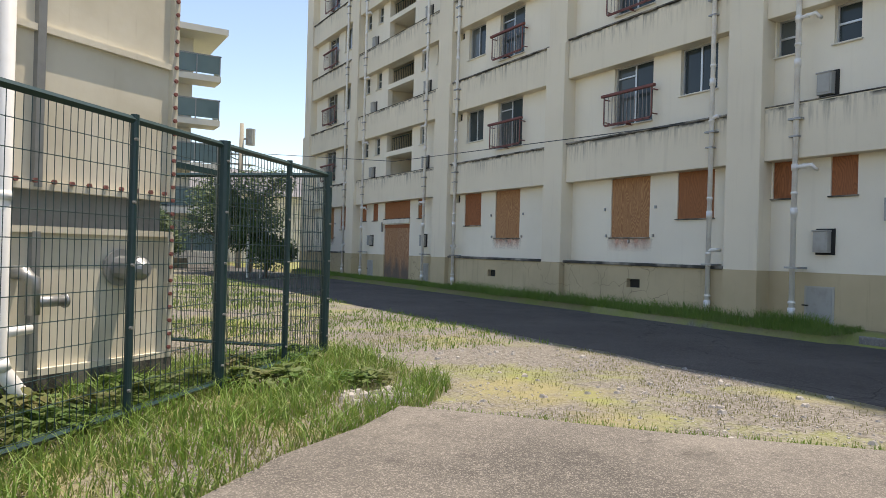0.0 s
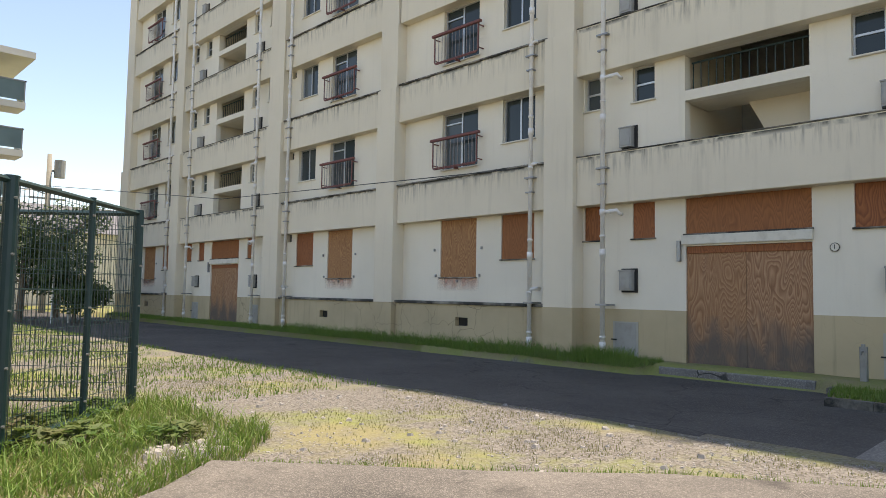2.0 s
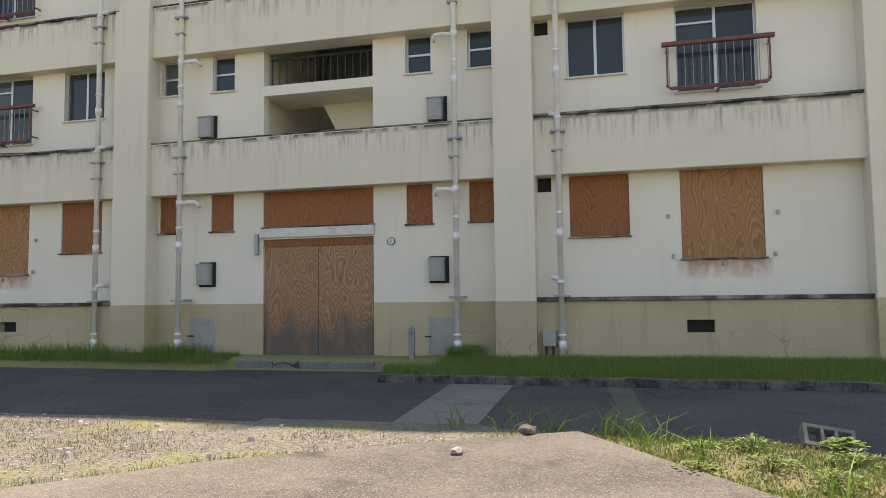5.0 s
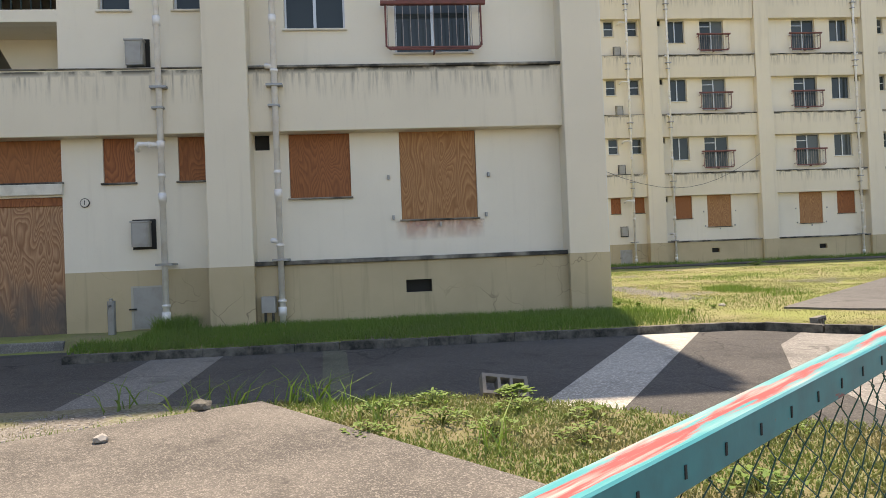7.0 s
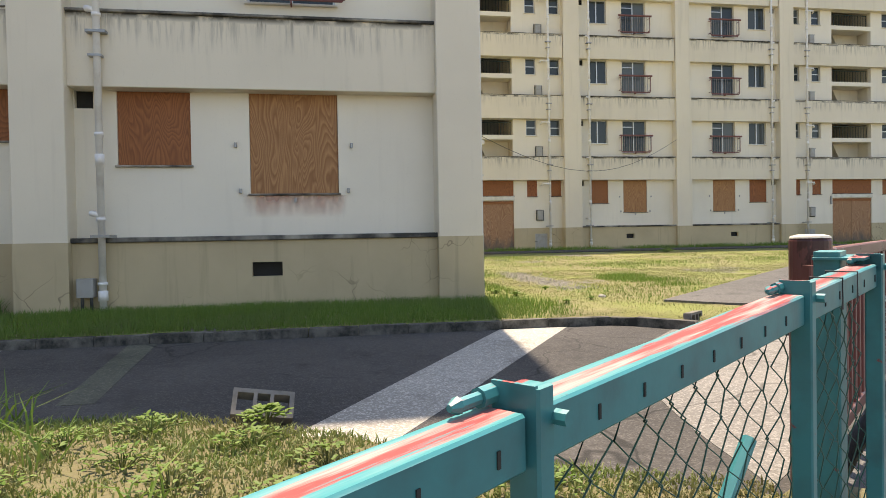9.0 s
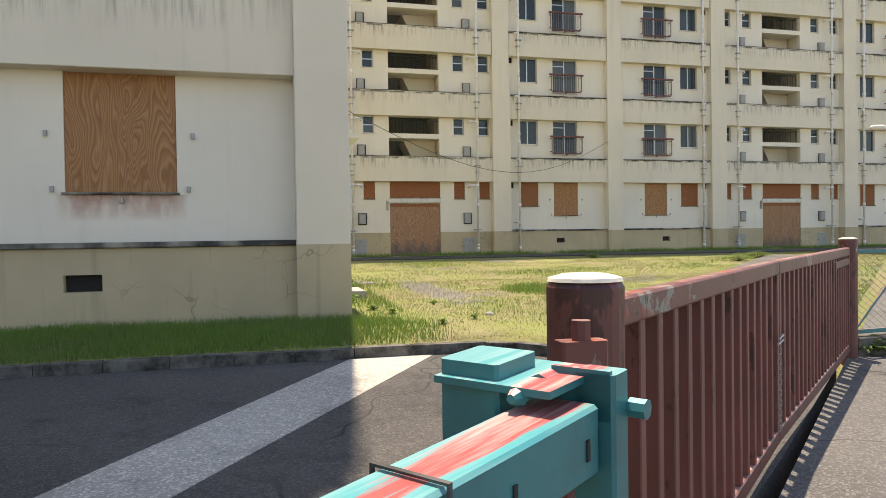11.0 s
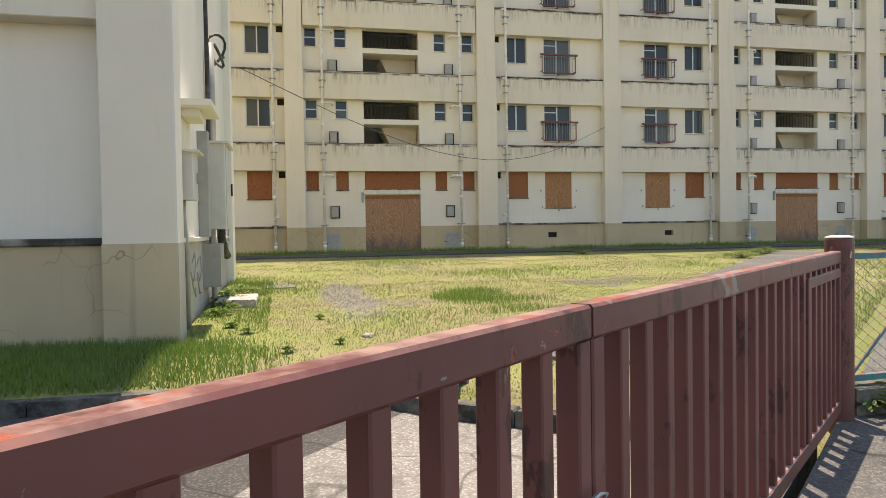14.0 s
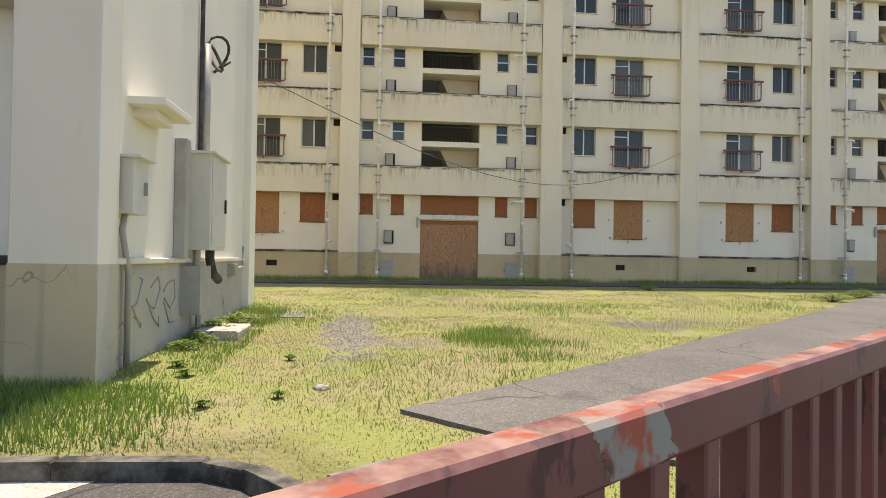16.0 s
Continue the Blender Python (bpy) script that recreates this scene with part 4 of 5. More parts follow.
dry = scatter(16000, -1.8, 3.2, 3.0, 8.2, lambda x, y: rough_yard(x, y) and y - x > 2.6)
blades("dry_grass", dry, TURF, "dry straw-coloured grass by the fence", "grass", (0.03, 0.14), 0.004, 1.2, 2)
tri = scatter(60000, 2.2, 6.5, -4.2, 0.2, lambda x, y: rough_yard(x, y) and fence_side(x, y) > 0.03)
blades("weed_grass", [p for i, p in enumerate(tri) if patch(p[0], p[1], 1.3, -0.4)], WEEDY, "weeds and grass beside the driveway", "grass", (0.012, 0.055), 0.005, 1.0, 2)
blades("weed_turf", tri[::4], TURF, "dry weeds beside the driveway", "grass", (0.01, 0.04), 0.004, 1.0)
tips = []
for cx, cy, n in ((6.3, -0.25, 40), (6.35, 0.25, 22), (6.3, 0.6, 14), (5.9, -0.55, 22), (5.4, -0.8, 16), (4.6, -1.5, 16), (6.45, 1.2, 12)):
    tips += [(cx + rg.normal(0, 0.09), cy + rg.normal(0, 0.09), -0.12) for _ in range(n)]
blades("grass_tuft", tips, GRASS, "long arching grass at the slab's corner", "grass", (0.08, 0.30), 0.007, 1.4, 2)


def weed(loc, r, n, seed, label, mat=LEAF, size=0.05):
    """A low plant: stems with many separate broad leaves."""
    rn = random.Random(seed)
    root = thing("weed_plant", label, "weed", loc=loc)
    s, st = Shape(), Shape()
    for i in range(n):
        a, d = rn.uniform(0, 6.28), r * rn.random() ** 0.6
        p = Vector((d * math.cos(a), d * math.sin(a), 0.03 + (1 - d / r * 0.7) * r * 0.55 * rn.uniform(0.4, 1)))
        k = size * rn.uniform(0.6, 1.3)
        w = Vector((math.cos(a + rn.uniform(-1, 1)), math.sin(a + rn.uniform(-1, 1)), rn.uniform(-0.3, 0.5))).normalized()
        q = w.cross(Vector((0, 0, 1))).normalized()
        up = Vector((0, 0, k * 0.18))
        s.add([p - w * k, p - w * 0.4 * k + q * 0.6 * k + up, p + w * 0.4 * k + q * 0.5 * k + up, p + w * k, p + w * 0.4 * k - q * 0.5 * k + up, p - w * 0.4 * k - q * 0.6 * k + up], [(0, 1, 2, 3), (0, 3, 4, 5)])
        if i % 4 == 0:
            st.tube([(0, 0, -0.03), (p.x * 0.5, p.y * 0.5, p.z * 0.8), tuple(p)], 0.003, 4)
    part("foliage", s, mat, root)
    part("stem", st, LEAF, root)


weed((2.35, 6.15, -0.1), 0.32, 150, 1, "dark broad-leaved weed in the grass")
for i, (x, y) in enumerate([(-0.3, 5.3), (0.1, 5.75), (0.45, 6.1), (-0.7, 5.0), (0.9, 6.55), (1.5, 7.2), (1.9, 7.4), (1.3, 6.5), (0.3, 6.6), (2.2, 7.75), (1.7, 6.4), (-0.4, 5.9)]):
    weed((x, y, -0.1), 0.34, 100, 20 + i, "trailing broad-leaved vine at the foot of the fence", LEAF, 0.06)
weed((6.0, -1.95, -0.11), 0.16, 90, 41, "bright green weed beside a concrete block", GRASS, 0.03)
for i, (x, y) in enumerate([(5.7, -0.9), (5.3, -1.3), (5.5, -1.9), (4.9, -1.6), (4.6, -2.1), (5.1, -2.3), (4.3, -2.6), (4.0, -2.2), (5.9, -1.3), (4.5, -3.2), (3.6, -2.6), (5.0, -0.8)]):
    weed((x, y, -0.115), 0.2, 70, 80 + i, "low clover-like weed patch beside the driveway", GRASS, 0.02)
weed((8.72, -9.62, -0.17), 0.28, 140, 42, "leafy green weed at the gate post", LEAF, 0.06)
for i, (x, y, r) in enumerate([(13.3, -6.2, 0.06), (12.9, -5.2, 0.09), (12.4, -5.4, 0.08), (11.5, -6.3, 0.05), (11.2, -5.8, 0.05), (15.6, -5.0, 0.3), (16.6, -5.1, 0.35), (14.6, -5.0, 0.22), (14.1, -4.95, 0.18), (26.5, -15.5, 0.35), (22.5, -18.6, 0.5), (24.0, -20.5, 0.5)]):
    weed((x, y, height(x, y)), r, int(150 * r / 0.2), 60 + i, "small leafy weed clump in the lawn", GRASS, 0.028)


def stones(name, spots, size, label):
    s = Shape()
    rn = random.Random(5)
    for x, y, z in spots:
        r = size * rn.uniform(0.4, 1.3)
        pts = []
        for k in range(6):
            a = k * math.pi / 3 + rn.uniform(-0.3, 0.3)
            q = r * rn.uniform(0.7, 1.1)
            pts.append((x + q * math.cos(a), y + q * math.sin(a)))
        s.add([(px, py, z - 0.01) for px, py in pts] + [(x + (px - x) * 0.6, y + (py - y) * 0.6, z + r * rn.uniform(0.35, 0.7)) for px, py in pts],
              [(6, 7, 8, 9, 10, 11)] + [(i, (i + 1) % 6, 6 + (i + 1) % 6, 6 + i) for i in range(6)])
    tagged(part(name, s, PEBBLE), label, "gravel", kind="stuff")


grit_spots = scatter(9000, 1.5, 6.4, 1.0, 11, lambda x, y: rough_yard(x, y) and patch(x, y, 0.62, -0.15, 8))
stones("gravel", grit_spots, 0.016, "loose grey gravel over the yard")
stones("gravel", scatter(160, 1.5, 6.4, 2.0, 8, rough_yard), 0.045, "scattered pale stones in the gravel")
stones("rubble", [(1.9 + 0.9 * rg.random(), 5.3 + 0.5 * rg.random(), -0.1) for _ in range(45)], 0.07, "pale rubble at the slab's corner")


def rock(x, y, z, r, label, mat):
    bm = bmesh.new()
    bmesh.ops.create_icosphere(bm, subdivisions=2, radius=r)
    for v in bm.verts:
        v.co *= 1 + 0.35 * noise.noise(v.co * 2 / r + Vector((x, y, 0)))
        v.co.z *= 0.6
    me = bpy.data.meshes.new("stone")
    bm.to_mesh(me)
    bm.free()
    me.materials.append(mat)
    ob = new("stone", me)
    ob.location = (x, y, z + r * 0.45)
    tagged(ob, label, "stone")


rock(5.95, 0.45, -0.05, 0.075, "dark broken stone on the slab's edge", KERB)
rock(5.1, 0.85, -0.05, 0.05, "small pale stone on the slab", PEBBLE)
trail_grit = [(13.2 + 4.6 * rg.random(), -6.75 + rg.normal(0, 0.26), 0.05) for _ in range(900)]
stones("gravel", [(x, y, height(x, y)) for x, y, _ in trail_grit], 0.018, "loose grey gravel on the trodden lawn")
rock(11.8, -6.6, 0.0, 0.06, "small stone in the lawn", PEBBLE)


def hollow_block(loc, turn, tilt, label):
    """A concrete block with three open cores."""
    bl = thing("concrete_block", label, "concrete block", "hollow blocks", loc)
    bl.rotation_euler = (tilt, 0.06, turn)
    s = wall_shape(-0.05, 0.05, -0.195, 0.195, 0.0, 0.19, [(-0.165, -0.065, 0.03, 0.16), (-0.04, 0.04, 0.03, 0.16), (0.065, 0.165, 0.03, 0.16)])
    part("block_body", s, BLOCK, bl)


hollow_block((6.22, -1.9, -0.15), radians(-52), 0.0, "weathered grey hollow concrete block tipped in the weeds")
bpy.data.objects["concrete_block"].rotation_euler = (0.2, radians(40), radians(12))
hollow_block((9.75, -6.95, -0.2), radians(40), 0, "pale grey concrete block against the kerb")


# ---- teal chain-link fence ----
ROT = radians(-53.59)
RISE = 0.0585                            # the fence climbs with the street
fence = thing("chain_link_fence", "teal steel fence with chain-link mesh and a paint-worn top rail", "fence", loc=(2.374, -2.349, -0.068), turn=ROT)


def climb(shape):
    shape.v = [(x, y, z + RISE * x) for x, y, z in shape.v]
    return shape


def fence_post(s, top=0.872, w=0.036):
    return climb(Shape().box(s - w / 2, s + w / 2, -0.055, -0.005, -0.4, top, 0.004).box(s - w / 2, s - w / 2 + 0.006, -0.05, 0.02, top - 0.05, top + 0.004))


posts = (-3.1, -1.65, 0.2, 1.32, 2.06)
for s in posts:
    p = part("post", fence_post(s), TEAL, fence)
    if s != posts[0]:
        part("bolt", climb(Shape().tube([(s - 0.085, 0.02, 0.858), (s - 0.035, 0.02, 0.858)], 0.009, 8).tube([(s - 0.045, 0.02, 0.858), (s - 0.01, 0.02, 0.858)], 0.014, 8)
             .tube([(s - 0.10, 0.02, 0.858), (s - 0.085, 0.02, 0.858)], [0.005, 0.012], 8)), TEAL, p, "teal painted bolt")
        part("knob", climb(Shape().tube([(s + 0.02, -0.075, 0.83), (s + 0.02, -0.055, 0.83)], 0.011, 8)), TEAL, p)
for a, b in zip(posts, posts[1:]):
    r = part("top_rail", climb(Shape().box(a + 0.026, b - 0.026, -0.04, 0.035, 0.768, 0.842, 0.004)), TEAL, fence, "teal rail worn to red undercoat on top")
    x = a + 0.15
    while x < b - 0.05:
        part("slot", climb(Shape().box(x - 0.003, x + 0.003, -0.042, -0.038, 0.79, 0.812)), DARK, r)
        x += 0.135
    part("bottom_rail", climb(Shape().box(a + 0.026, b - 0.026, -0.03, 0.02, -0.08, -0.04, 0.004)), TEAL, fence)
    wires = Shape()
    pitch, lo, hi = 0.058, -0.04, 0.772
    n = int((b - a - 0.06) / pitch)
    rows = int((hi - lo) / 0.042)
    wob = random.Random(int(a * 10))
    for i in range(n + 1):
        x0 = a + 0.03 + i * pitch
        pts = []
        for j in range(rows + 1):
            side = (1 if j % 2 else -1)
            sag = 0.012 * math.sin(i * 0.35 + j * 0.21)
            pts.append((x0 + side * (-1) ** i * pitch * 0.52 + wob.uniform(-0.004, 0.004), side * 0.003 + wob.uniform(-0.003, 0.003) + sag, lo + (hi - lo) * j / rows))
        wires.tube(pts, 0.002, 5, False)
    part("chain_link_mesh", climb(wires), WIRE, fence, "sagging green wire mesh", smooth=True)
part("brace", climb(Shape().tube([(0.35, 0.06, -0.1), (1.2, 0.06, 0.5)], 0.02, 8)), TEAL_BRACE, fence)
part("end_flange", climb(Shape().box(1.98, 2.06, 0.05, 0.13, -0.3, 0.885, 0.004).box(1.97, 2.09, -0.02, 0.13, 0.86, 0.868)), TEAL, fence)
for x in (1.62, 1.78):
    part("tie_wire", climb(Shape().tube([(x, -0.044, 0.76), (x, -0.044, 0.846), (x, 0.039, 0.846), (x, 0.039, 0.76)], 0.003, 5)), CABLE, fence)

# ---- red-brown double gate ----
GD = Vector((0.6678, -0.7443, 0)).normalized()
MID = Vector((4.40, -4.42, 0.008)) + GD * 2.68
GROT = math.atan2(GD.y, GD.x)
HD = Vector((2.39, -2.845, 0)).normalized()     # the far leaf stands slightly ajar to the street
HROT = math.atan2(HD.y, HD.x)


def post_thing(loc, top, label):
    t = thing("gate_post", label, "gate post", "gate posts", loc)
    part("post", Shape().tube([(0, 0, -0.4), (0, 0, top - 0.012), (0, 0, top)], [0.085, 0.085, 0.077], 24), GATE, t, smooth=False)
    part("cap", Shape().tube([(0, 0, top), (0, 0, top + 0.008), (0, 0, top + 0.016)], [0.083, 0.08, 0.05], 24), LINTEL, t, "pale weathered cap")
    return t


gp_a = post_thing((4.30, -4.36, 0), 0.97, "thick red-brown tubular gate post with a worn cap")
part("hinge_box", Shape().box(-0.15, -0.10, 0.02, 0.12, -0.3, 0.86, 0.006).tube([(-0.125, 0.07, 0.86), (-0.125, 0.07, 0.90)], 0.02, 8), GATE, gp_a)
gp_b = post_thing(tuple(MID + HD * 3.71), 0.985, "thick red-brown tubular gate post beside the far leaf")
part("wire_tie", Shape().tube([(-0.2, 0.1, 0.86), (-0.12, 0.02, 0.9), (0.0, -0.09, 0.88), (0.09, 0, 0.85)], 0.004, 5), CABLE, gp_b)


def gate_leaf(sign, label):
    g = thing("gate_leaf", label, "gate", "double gate leaves", tuple(MID), HROT if sign > 0 else GROT)
    a, b = (0.006, 3.58) if sign > 0 else (-2.72, -0.006)
    part("top_rail", Shape().box(a, b, -0.03, 0.03, 0.828, 0.905, 0.007), GATE, g)
    part("bottom_rail", Shape().box(a, b, -0.028, 0.028, -0.11, -0.03, 0.006), GATE, g)
    for s in (a + 0.03, b - 0.03):
        part("stile", Shape().box(s - 0.03, s + 0.03, -0.029, 0.029, -0.03, 0.828, 0.005), GATE, g)
    n = 22 if sign > 0 else 16
    for i in range(1, n):
        s = a + 0.03 + (b - a - 0.06) * i / n
        part("picket", made.setdefault("picket", Shape().box(-0.024, 0.024, -0.024, 0.024, -0.03, 0.828, 0.004).mesh("picket", GATE)), None, g, "", (s, 0, 0))
    return g


ga = gate_leaf(-1, "peeling red-brown steel gate leaf with vertical bars")
gb = gate_leaf(1, "closed red-brown steel gate leaf with a wicket frame")
part("wicket_rail", Shape().box(2.5, 3.5, -0.033, 0.033, 0.745, 0.80, 0.005).box(2.48, 2.52, -0.034, 0.034, -0.03, 0.80, 0.005), GATE, gb)
chain = Shape()
for i in range(16):
    z = 0.42 - i * 0.028
    w = 0.009
    ax = (w, 0) if i % 2 else (0, w)
    chain.tube([(-0.10 + ax[0], -0.045 + ax[1], z + 0.014), (-0.10 + ax[0], -0.045 + ax[1], z - 0.014), (-0.10 - ax[0], -0.045 - ax[1], z - 0.014), (-0.10 - ax[0], -0.045 - ax[1], z + 0.014), (-0.10 + ax[0], -0.045 + ax[1], z + 0.014)], 0.003, 5, False)
part("latch_chain", chain, STEEL, ga, "hanging rusty chain")
part("latch_ring", Shape().tube([(-0.2, -0.05, 0.47), (-0.02, -0.05, 0.47), (0.02, -0.05, 0.49), (-0.02, -0.05, 0.50), (-0.16, -0.05, 0.49)], 0.006, 6), STEEL, ga)
# teal fence past the far post
f2 = thing("chain_link_fence", "short teal framed chain-link panel past the gate", "fence", loc=tuple(MID + HD * 3.86), turn=HROT - radians(36))
part("frame", Shape().box(0, 0.05, -0.025, 0.025, 0.0, 0.92, 0.004).box(0.55, 0.6, -0.025, 0.025, 0.0, 0.92, 0.004).box(0.05, 0.55, -0.02, 0.02, 0.84, 0.88).box(0.05, 0.55, -0.02, 0.02, 0.03, 0.07)
     .tube([(0.05, 0, 0.05), (0.55, 0, 0.55)], 0.012, 6), TEAL, f2)
ww = Shape()
for i in range(11):
    ww.tube([(0.04 + i * 0.05 + (0.026 if (i + j) % 2 else -0.026), 0, 0.05 + j * 0.035) for j in range(24)], 0.0024, 5, False)
part("chain_link_mesh", ww, WIRE, f2)
part("frame", Shape().box(0.7, 3.0, -0.02, 0.02, 0.84, 0.88).box(0.7, 0.75, -0.02, 0.02, -0.3, 0.92).box(2.95, 3.0, -0.02, 0.02, -0.3, 0.92), TEAL, f2)
tagged(part("low_wall", Shape().box(0.02, 6, -0.09, 0.09, -0.5, 0.0, 0.01), KERB, None, "", tuple(MID + HD * 3.86)), "low concrete footing wall under the fence", "wall", kind="structure")
bpy.data.objects["low_wall"].rotation_euler = (0, 0, HROT - radians(36))

# ---- water tank in its dark green enclosure ----
C = Vector((1.05, 6.3, 0))
encl = thing("mesh_fence", "dark green welded-mesh fence round the water tank", "fence", loc=tuple(C), turn=radians(46))


def mesh_panel(ax, ay, bx, by, z0, z1):
    s = Shape()
    d = Vector((bx - ax, by - ay, 0))
    n = round(d.length / 0.062)
    for i in range(n + 1):
        p = Vector((ax, ay, 0)) + d * i / n
        s.tube([(p.x, p.y, z0), (p.x, p.y, z1)], 0.0035, 4, False)
    k = round((z1 - z0) / 0.165)
    for j in range(k + 1):
        z = z0 + (z1 - z0) * j / k
        s.tube([(ax, ay, z), (bx, by, z)], 0.0032, 4, False)
    part("wire_panel", s, GREEN_FENCE, encl)
    t = Shape()
    for z, r in ((z1 + 0.01, 0.028), (z0 - 0.03, 0.022)):
        t.tube([(ax, ay, z), (bx, by, z)], r, 4)
    part("rail", t, GREEN_FENCE, encl)


def green_post(x, y, r, top, bolts=True):
    p = part("post", Shape().tube([(x, y, -0.4), (x, y, top)], r, 12), GREEN_FENCE, encl, smooth=False)
    if bolts:
        b = Shape()
        for z in (0.15, 0.6, 1.05, 1.5, 1.95):
            b.tube([(x - 0.02, y - r - 0.012, z), (x - 0.02, y - r + 0.01, z)], 0.012, 6)
        part("bolt", b, STEEL, p, "bright bolt heads")


for a, b in ((-5.0, -3.1), (-3.1, -1.2), (-1.2, 0.0), (0.0, 1.3), (1.3, 2.35)):
    mesh_panel(a, 0, b, 0, 0.02, 2.08)
for x, r in ((-5.0, 0.03), (-3.1, 0.03), (-1.2, 0.03), (0, 0.055), (1.3, 0.03), (2.35, 0.05)):
    green_post(x, 0, r, 2.13)
mesh_panel(2.35, 0, 2.35, 3.2, 0.02, 2.08)
green_post(2.35, 3.2, 0.05, 2.13)
mesh_panel(2.35, 3.2, -3.0, 3.2, 0.02, 2.08)
green_post(1.55, 0.95, 0.06, 2.05)
part("gate_rail", Shape().box(0.6, 1.55, 0.93, 0.98, 1.98, 2.04).box(0.3, 1.55, 3.0, 3.05, 1.75, 1.82).box(0.3, 1.55, 3.0, 3.05, 1.5, 1.57), GREEN_FENCE, encl)

tank = thing("water_tank", "large cream panelled water tank with bolted flanges", "water tank", loc=(0.75, 7.28, 0), turn=radians(32))
part("upper_panels", Shape().box(-6.0, 0.0, 0.0, 4.0, 1.62, 6.5, 0.03), TANK, tank)
part("lower_panels", Shape().box(-6.0, 0.0, 0.0, 4.0, 0.1, 1.30, 0.03), TANK, tank)
part("steel_belt", Shape().box(-6.0, -0.04, 0.06, 3.9, 1.30, 1.62), STEEL, tank, "grey steel belt between the panels")
part("base_frame", Shape().box(-6.0, 0.05, -0.05, 4.0, -0.02, 0.10), KERB, tank)
for z in (0.1, 1.27, 1.62, 2.9, 4.2):
    part("flange", Shape().box(-6.0, 0.03, -0.05, 0.0, z, z + 0.055), TANK, tank)
for x in (0.0, -1.35, -2.7, -4.05):
    part("flange", Shape().box(x - 0.035, x + 0.035, -0.055, 0.02, 0.12, 1.28).box(x - 0.035, x + 0.035, -0.055, 0.02, 1.64, 6.4), TANK if x == 0 else STEEL, tank)
bolts = Shape()
for i in range(26):
    bolts.tube([(-0.1 - i * 0.16, -0.075, 1.69), (-0.1 - i * 0.16, -0.05, 1.69)], 0.022, 6)
for i in range(46):
    bolts.tube([(0.0, -0.075, 0.2 + i * 0.13), (0.0, -0.055, 0.2 + i * 0.13)], 0.02, 6)
part("bolt", bolts, RAIL, tank, "rusty bolt heads along the flanges")
valve = part("valve", Shape().tube([(-0.55, -0.02, 0.98), (-0.55, -0.05, 0.98)], 0.17, 16).tube([(-0.55, -0.05, 0.98), (-0.55, -0.32, 0.98)], [0.11, 0.11], 14).tube([(-0.55, -0.32, 0.98), (-0.55, -0.38, 0.98)], [0.10, 0.05], 14), STEEL, tank, "round steel manhole with a cap", smooth=False)
part("drain_elbow", Shape().tube([(-1.5, 0, 0.95), (-1.5, -0.16, 0.95), (-1.46, -0.2, 0.9), (-1.46, -0.2, 0.62)], 0.055, 12).tube([(-1.46, -0.2, 0.72), (-1.2, -0.2, 0.72)], 0.045, 12).tube([(-1.2, -0.2, 0.72), (-1.18, -0.2, 0.72)], 0.06, 12), STEEL, tank, smooth=True)
part("overflow_pipe", Shape().tube([(-1.75, -0.25, 6.0), (-1.75, -0.25, 0.35), (-1.72, -0.27, 0.22), (-1.62, -0.32, 0.05), (-1.6, -0.33, -0.05)], 0.062, 14)
     .tube([(-1.75, -0.25, 1.5), (-1.75, -0.25, 1.57)], 0.072, 14).tube([(-1.75, -0.25, 0.5), (-1.5, -0.25, 0.52)], 0.04, 10).tube([(-1.75, -0.25, 0.30), (-1.73, -0.26, 0.22)], 0.078, 14), WHITE_PVC, tank, "white plastic overflow pipe", smooth=True)

# ---- fittings on the gable ----
sw = thing("switch_box", "ivory switch box with a small hood on the gable wall", "switch box", loc=(12.78, -4.70, 1.45))
part("body", Shape().box(-0.2, 0.2, -0.18, 0.0, 0, 0.5, 0.01), WHITE_BOX, sw)
part("hood", Shape().box(-0.24, 0.24, -0.24, 0.0, 0.5, 0.525, 0.005), WHITE_BOX, sw)
part("handle", Shape().box(0.06, 0.09, -0.21, -0.18, 0.18, 0.30), STEEL, sw)
part("backplate", Shape().box(-0.36, -0.24, -0.06, 0.0, 0.08, 0.62, 0.01), DARK, sw)
part("conduit", Shape().tube([(-0.05, -0.05, 0.0), (-0.1, -0.05, -0.15), (0.02, -0.05, -0.4), (0.06, -0.06, -0.55), (0.06, -0.06, -1.4)], 0.03, 8), GREY_BOX, sw, smooth=True)
cab = thing("electric_cabinet", "tall ivory electric cabinet with a sloping hood", "electric cabinet", loc=(15.5, -4.70, 1.15))
part("body", Shape().box(-0.45, 0.45, -0.32, 0.0, 0, 1.2, 0.012), WHITE_BOX, cab)
part("hood", Shape().box(-0.5, 0.5, -0.38, 0.0, 1.2, 1.23, 0.006), WHITE_BOX, cab)
part("door", Shape().box(-0.42, 0.42, -0.335, -0.32, 0.04, 1.16, 0.005), WHITE_BOX, cab)
part("handle", Shape().box(0.30, 0.33, -0.36, -0.335, 0.5, 0.68), DARK, cab)
part("side_channel", Shape().box(-0.95, -0.75, -0.14, 0.0, -0.1, 1.3, 0.01).box(-0.68, -0.58, -0.1, 0.0, -0.1, 1.25), GREY_BOX, cab)
part("riser_pipe", Shape().tube([(0.2, -0.09, 1.2), (0.2, -0.09, 2.75)], 0.06, 10), GREY_BOX, cab, smooth=True)
part("riser_cable", Shape().tube([(0.1, -0.05, 1.2), (0.1, -0.05, 3.4), (0.16, -0.07, 6.5)], 0.03, 8), CABLE, cab)
loop = [(0.2 + 0.9 * (i / 24), -0.15 - 0.12 * math.sin(i * 0.55), 2.75 - 0.35 * math.sin(i * 0.4) * (1 - i / 40)) for i in range(25)]
